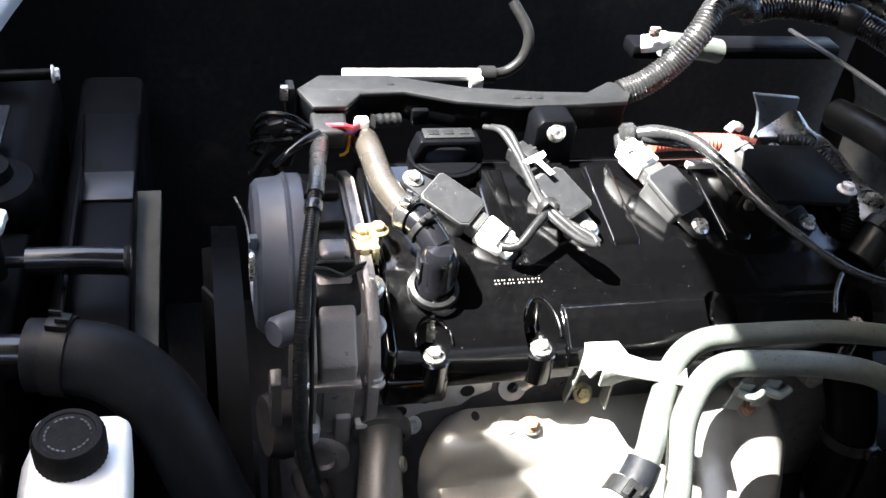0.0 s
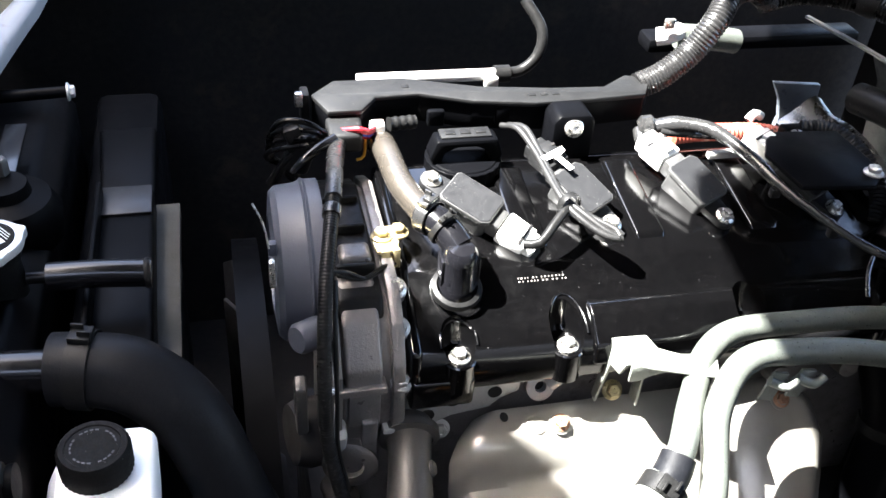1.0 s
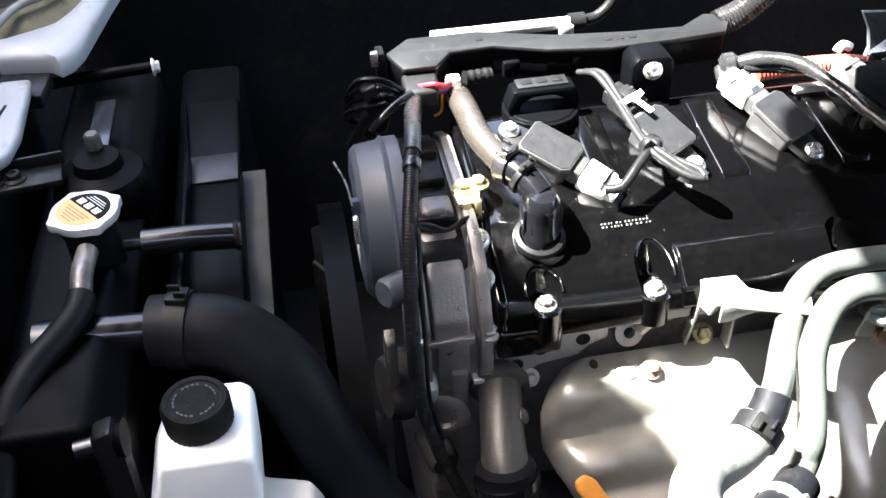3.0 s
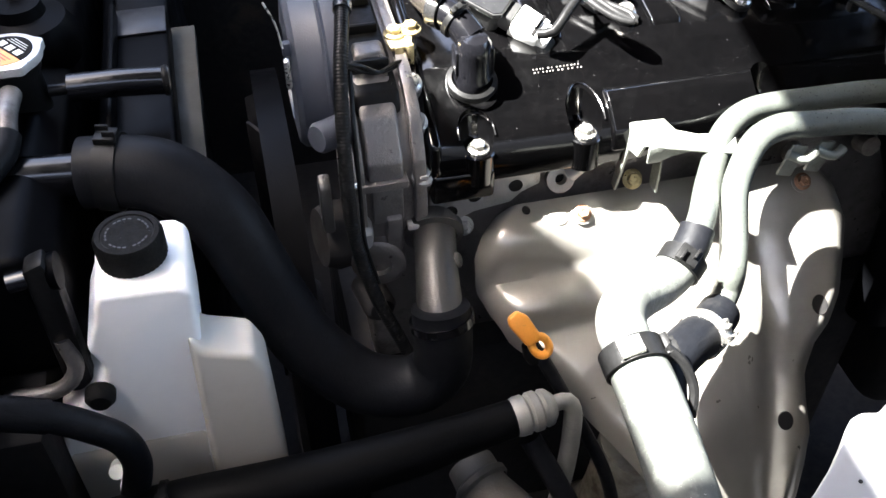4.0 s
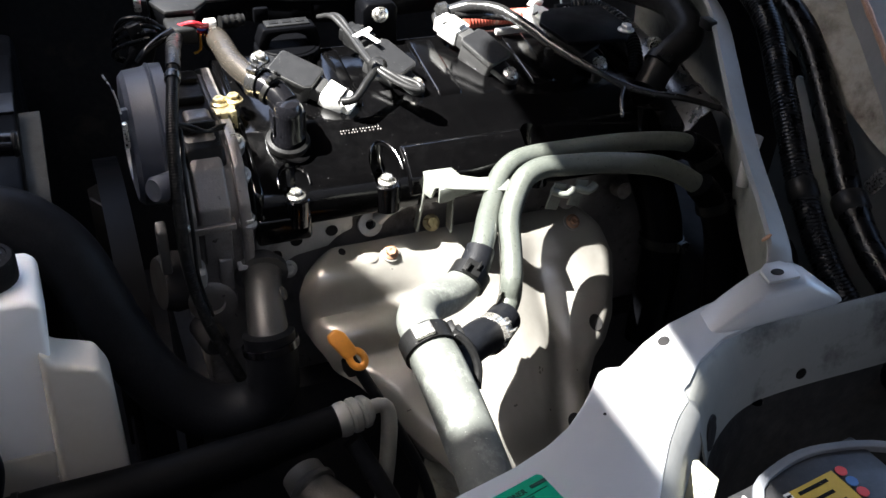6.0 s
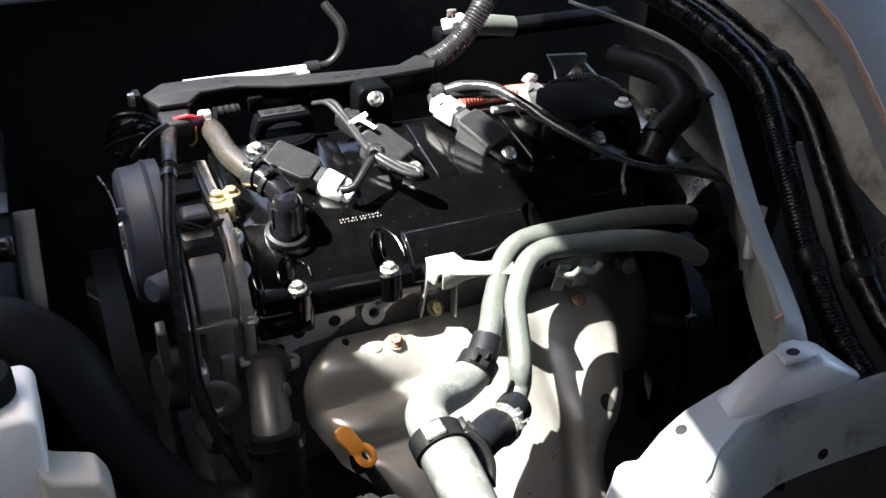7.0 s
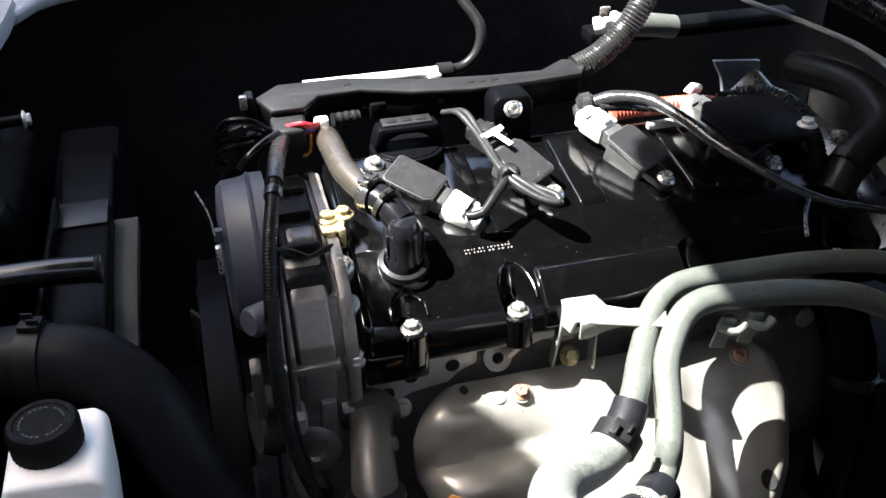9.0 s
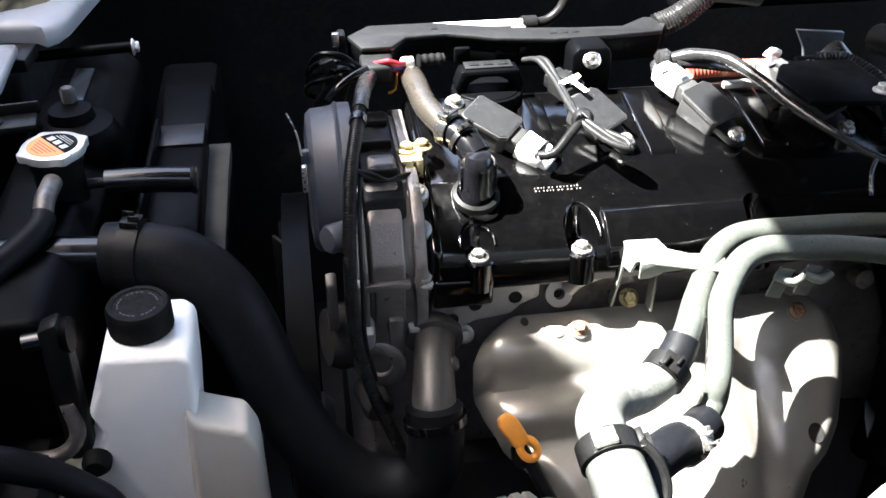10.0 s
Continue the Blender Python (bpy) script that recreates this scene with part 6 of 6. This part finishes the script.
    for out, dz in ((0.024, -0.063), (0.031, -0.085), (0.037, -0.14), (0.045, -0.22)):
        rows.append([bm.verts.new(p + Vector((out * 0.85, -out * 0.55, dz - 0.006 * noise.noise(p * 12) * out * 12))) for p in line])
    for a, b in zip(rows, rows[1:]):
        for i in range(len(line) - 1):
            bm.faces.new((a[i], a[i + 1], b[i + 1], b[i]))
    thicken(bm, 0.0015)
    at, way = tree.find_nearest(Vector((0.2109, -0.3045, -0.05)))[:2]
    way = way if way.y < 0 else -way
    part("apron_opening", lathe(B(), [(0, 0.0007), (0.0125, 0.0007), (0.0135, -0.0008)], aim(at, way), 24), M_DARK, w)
    part("lower_dark_strip", bm, M_DARK, w, "near-black strip in place of shade below the apron")
    for x, y, z in APRON_HOLES:
        at, way = tree.find_nearest(Vector((x, y, z)))[:2]
        way = way if way.y < 0 else -way
        part("apron_hole", lathe(B(), [(0, 0.0006), (0.0045, 0.0006), (0.005, -0.0005)], aim(at, way), 18), M_SHROUD, w)
    # upright flange that runs back to the bulkhead
    fl = thing("wing_flange", "upright silver painted flange between engine bay and bulkhead", "body panel", (0.38, 0, 0.05))
    top = [(0.288, -0.236, 0.012), (0.298, -0.222, 0.030), (0.312, -0.19, 0.040), (0.345, -0.11, 0.055), (0.380, -0.03, 0.078), (0.416, 0.052, 0.100), (0.428, 0.12, 0.108), (0.436, 0.22, 0.098), (0.440, 0.343, 0.082)]
    line, _ = curve_pts(top, 0.01)
    bm = B()
    prev = None
    for p in line:
        q = [bm.verts.new(p + Vector(o)) for o in ((0, 0, 0), (0.003, -0.001, 0.001), (0.020, -0.007, -0.009), (0.019, -0.007, -0.011), (0.0, 0, -0.0025))]
        if prev:
            for k in range(len(q)):
                bm.faces.new((prev[k], prev[(k + 1) % len(q)], q[(k + 1) % len(q)], q[k]))
        prev = q
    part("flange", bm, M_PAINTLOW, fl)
    # side takes a darker grey than the lip: its shade sits in the colour
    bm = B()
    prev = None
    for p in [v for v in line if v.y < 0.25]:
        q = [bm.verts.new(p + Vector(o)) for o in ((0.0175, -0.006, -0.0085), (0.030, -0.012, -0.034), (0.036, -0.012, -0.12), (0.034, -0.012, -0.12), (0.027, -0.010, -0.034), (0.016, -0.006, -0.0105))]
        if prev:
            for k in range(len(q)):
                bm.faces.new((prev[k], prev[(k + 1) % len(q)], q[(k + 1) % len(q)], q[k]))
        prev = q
    part("side_wall", bm, M_APRON, fl, "grimy flange side coloured darker for shade")
    part("rust_spot", lathe(B(), [(0, 0.0012), (1, 0.0010), (1.2, 0)], aim((0.3015, -0.215, 0.0345), (-0.6, 0.3, 0.6)) @ Matrix.Diagonal((0.0016, 0.004, 1, 1)), 16), M_RUST, fl)
    part("edge_clip", box(B(), (0.405, 0.03, 0.092), (0.010, 0.016, 0.010), 0.002), M_BLACK, fl)
    # bulkhead ledge, stained with mud, behind the conduits
    c = thing("cowl", "mud-stained painted cowl panel behind the engine bay", "body panel", (0.62, 0.05, 0.08))
    bm = B()
    rows = []
    for i in range(31):
        u = i / 30
        y = 0.50 - 0.66 * u
        row = []
        for v, (dx, dz) in enumerate(((0.0, -0.03), (0.015, 0.012), (0.04, 0.022), (0.07, 0.012), (0.09, 0.035), (0.16, 0.05), (0.24, 0.055))):
            p = Vector((0.500 + dx, y, 0.150 + dz - 0.247 * max(0.0, 0.245 - y)))
            row.append(bm.verts.new(p + Vector((0.3, 0, 1)) * 0.006 * noise.noise(p * 14 + Vector((v, 0, 0)))))
        rows.append(row)
    for a, b in zip(rows, rows[1:]):
        for k in range(6):
            bm.faces.new((a[k], a[k + 1], b[k + 1], b[k]))
    thicken(bm, 0.003)
    part("ledge", bm, M_DIRTY, c, sharp=60)
    # smooth painted panel past the rust-stained seam
    seam = [(0.60, 0.50), (0.592, 0.32), (0.575, 0.17), (0.562, 0.09), (0.550, 0.03), (0.515, -0.05), (0.475, -0.13), (0.45, -0.17)]
    bm = B()
    rows = []
    for x, y in seam:
        z = 0.190 - 0.247 * max(0.0, 0.245 - y)
        rows.append([bm.verts.new(q) for q in ((x, y, z - 0.022), (x + 0.004, y, z), (x + 0.03, y, z + 0.008), (0.66, y, z + 0.018), (0.78, y, z + 0.022))])
    for a, b in zip(rows, rows[1:]):
        for k in range(4):
            bm.faces.new((a[k], a[k + 1], b[k + 1], b[k]))
    thicken(bm, 0.002)
    part("top_sheet", bm, M_PAINTLOW, c, "smooth pale painted top sheet", sharp=50)
    part("seam", tube(B(), [(x + 0.002, y, 0.191 - 0.247 * max(0.0, 0.245 - y)) for x, y in seam], 0.0032, 8, wob=0.2), M_RUST, c, "rust-stained seam")
    part("side_plate", prism(B(), [(0.02, -0.18), (0.02, 0.03), (-0.12, 0.055), (-0.30, 0.035), (-0.45, -0.02), (-0.45, -0.18)], "x", 0.52, 0.525, 0.002), M_PAINTLOW, c)
    part("clip", box(B(), (0.512, -0.12, -0.01), (0.006, 0.014, 0.026), 0.002, Matrix.Rotation(radians(25), 4, "X")), M_STEEL, c)


build_wing()


def build_label():
    """The green sticker on the wing, with its lettering."""
    s = thing("service_sticker", "green air conditioner service sticker with black print", "sticker", (0.02, -0.36, 0.001))
    o, ang = Vector((-0.011, -0.3515, 0.0006)), math.atan2(0.0165, 0.071)
    base = Matrix.Translation(o) @ Matrix.Rotation(ang, 4, "Z")
    W, H = 0.070, 0.046
    bm = prism(B(), [(0.002, 0), (0, -0.002), (0, -H + 0.002), (0.002, -H), (W - 0.002, -H), (W, -H + 0.002), (W, -0.002), (W - 0.002, 0)], "z", 0, 0.0004, 0)
    bm.transform(base)
    part("sheet", bm, M_GREEN, s)

    def bar(x, y, w, h, name="print_bar"):
        bm = box(B(), (x + w / 2, -y - h / 2, 0.00055), (w, h, 0.0003), 0)
        bm.transform(base)
        part(name, bm, M_INK, s)

    def words(txt, x, y, size, bold=0.00004):
        cu = bpy.data.curves.new("lettering", "FONT")
        cu.body, cu.size, cu.extrude, cu.offset = txt, size, 0.0001, bold
        cu.materials.append(M_INK)
        ob = new("lettering", cu)
        ob.parent = s
        ob.matrix_parent_inverse = Matrix.Translation(-o_at)
        ob.matrix_basis = base @ Matrix.Translation((x, -y, 0.0006))
        dg = bpy.context.evaluated_depsgraph_get()
        me = bpy.data.meshes.new_from_object(ob.evaluated_get(dg))
        mob = hang("lettering", me, s, m=ob.matrix_basis.copy())
        bpy.data.objects.remove(ob)
        return mob

    o_at = Vector(s["at"])
    words("AIR CONDITIONER", 0.0125, 0.0078, 0.0049, 0.00012)
    bar(0.059, 0.0045, 0.011, 0.0022, "maker_mark")
    bar(0.0025, 0.0098, W - 0.005, 0.0003, "rule")
    bar(0.0025, 0.0275, W - 0.005, 0.0003, "rule")
    bar(0.026, 0.0098, 0.0003, H - 0.012, "rule")
    for i, t in enumerate(("REFRIGERANT", "KÜHLMITTEL", "FLUIDE FRIGORIGENE", "REFRIGERANTE")):
        words(t, 0.0035, 0.0132 + 0.0034 * i, 0.0024)
    for i, t in enumerate(("COMPRESSOR LUBRICANT", "KOMPRESSOR ÖL", "LUBRIFIANT DU COMPRESSEUR", "OLEO DO COMPRESSOR", "LUBRICANTE COMPRESOR")):
        words(t, 0.0285, 0.0130 + 0.0032 * i, 0.0024)
    words("R134a", 0.006, 0.0315, 0.0028)
    rng = random.Random(2)
    bar(0.046, 0.0300, 0.020, 0.0010)
    for i in range(3):
        bar(0.0035, 0.0345 + 0.0035 * i, rng.uniform(0.012, 0.019), 0.0012)


build_label()


def build_battery():
    b = thing("battery", "black car battery with a yellow warning label", "battery", (0.26, -0.44, -0.05))
    m = Matrix.Translation((0.252, -0.392, -0.124)) @ Matrix.Rotation(radians(8), 4, "Z")
    mr = m.to_3x3().to_4x4()
    part("case", box(B(), m @ Vector((0, 0, 0)), (0.13, 0.10, 0.13), 0.008, mr, 3), M_BATTERY, b)
    part("lid", box(B(), m @ Vector((0, 0, 0.069)), (0.12, 0.092, 0.010), 0.003, mr), M_BATTERY, b)
    part("rib", box(B(), m @ Vector((-0.050, 0, 0.0755)), (0.002, 0.08, 0.003), 0.0008, mr), M_ALU2, b)
    lab = part("label", box(B(), m @ Vector((0.0, 0.016, 0.0745)), (0.040, 0.026, 0.0008), 0, mr), M_YELLOW, b, "yellow warning label")
    part("white_edge", box(B(), m @ Vector((-0.0225, 0.016, 0.0748)), (0.005, 0.026, 0.0008), 0, mr), M_WHITE, b)
    for i in range(6):
        part("print_bar", box(B(), m @ Vector((-0.0225, 0.006 + 0.004 * i, 0.0754)), (0.0036, 0.0016, 0.0004), 0, mr), M_CAP, b)
    for i, mt in enumerate((M_REDINK, M_BLUE, M_REDINK)):
        part("sign", lathe(B(), [(0, 0.0004), (0.0040, 0.0004), (0.0042, 0)], m @ Matrix.Translation((0.0255 - 0.0005 * i, 0.0255 - 0.0095 * i, 0.0752)), 24), mt, b)
    for i in range(3):
        part("print_bar", box(B(), m @ Vector((-0.002, 0.0245 - 0.0085 * i, 0.0752)), (0.026 - 0.006 * (i % 2), 0.0026, 0.0004), 0, mr), M_CAP, b)
    rim = thing("battery_surround", "grey plastic rim round the battery well", "trim", (0.25, -0.39, -0.01))
    way = [(0.194, -0.44), (0.194, -0.40), (0.199, -0.372), (0.209, -0.354), (0.229, -0.345), (0.259, -0.339), (0.293, -0.343), (0.322, -0.353), (0.345, -0.372), (0.36, -0.42)]
    arc = [(p.x, p.y) for p in curve_pts([(x, y, 0) for x, y in way], 0.008)[0]]
    inner = [(x + (0.272 - x) * 0.08, y + (-0.43 - y) * 0.07) for x, y in arc]
    part("rim", prism(B(), arc + inner[::-1], "z", -0.053, -0.047, 0.001), M_BLUEGREY, rim)
    t = thing("paper_tag", "cream paper tag hanging on a black cable", "tag", (0.155, -0.38, -0.03))
    u, v = Vector((0.0085, -0.0165, 0.0)), Vector((-0.019, -0.0215, -0.029))
    mt = Matrix((u.normalized(), -v.normalized(), u.cross(-v).normalized())).transposed().to_4x4()
    mt.translation = Vector((0.164, -0.342, -0.021))
    if (mt.to_3x3() @ Vector((0, 0, 1))).z < 0:
        mt = mt @ Matrix.Rotation(math.pi, 4, "Y") @ Matrix.Translation((-u.length, 0, 0))
    bm = prism(B(), [(0.0, 0.0), (0.003, 0.002), (u.length, -0.002), (u.length - 0.001, -v.length), (0.0005, -v.length)], "z", -0.003, 0.0, 0.0008, 2)
    bm.transform(mt)
    part("paper", bm, M_CREAM, t)
    for k, (x, y, w) in enumerate(((0.006, -0.010, 0.010), (0.005, -0.014, 0.009), (0.008, -0.018, 0.008), (0.013, -0.024, 0.006), (0.013, -0.029, 0.007), (0.006, -0.027, 0.004))):
        bm = box(B(), (x + w / 2, y, 0.0002), (w, 0.0012, 0.0004), 0, Matrix.Rotation(0.12 * (k % 3 - 1), 4, "Z"))
        bm.transform(mt)
        part("print_bar", bm, M_INK, t)
    part("cable", tube(B(), [(0.152, -0.368, -0.050), (0.146, -0.380, -0.068), (0.142, -0.41, -0.12)], 0.007, 12), M_RUBBER, t)


build_battery()

fp = thing("front_corner_panel", "blue-grey glossy front corner panel flecked with dust", "body panel", (-0.3, -0.5, 0.14))
part("skin", prism(B(), [(-0.52, -0.10), (-0.30, -0.28), (-0.237, -0.372), (-0.20, -0.425), (-0.17, -0.48), (-0.14, -0.75), (-0.52, -0.75)], "z", 0.142, 0.165, 0.008, 5), M_PANEL, fp)
part("edge_roll", tube(B(), [(-0.50, -0.118, 0.147), (-0.30, -0.282, 0.147), (-0.238, -0.374, 0.147), (-0.201, -0.427, 0.147), (-0.172, -0.482, 0.147), (-0.145, -0.74, 0.147)], 0.004, 12), M_PANEL, fp)
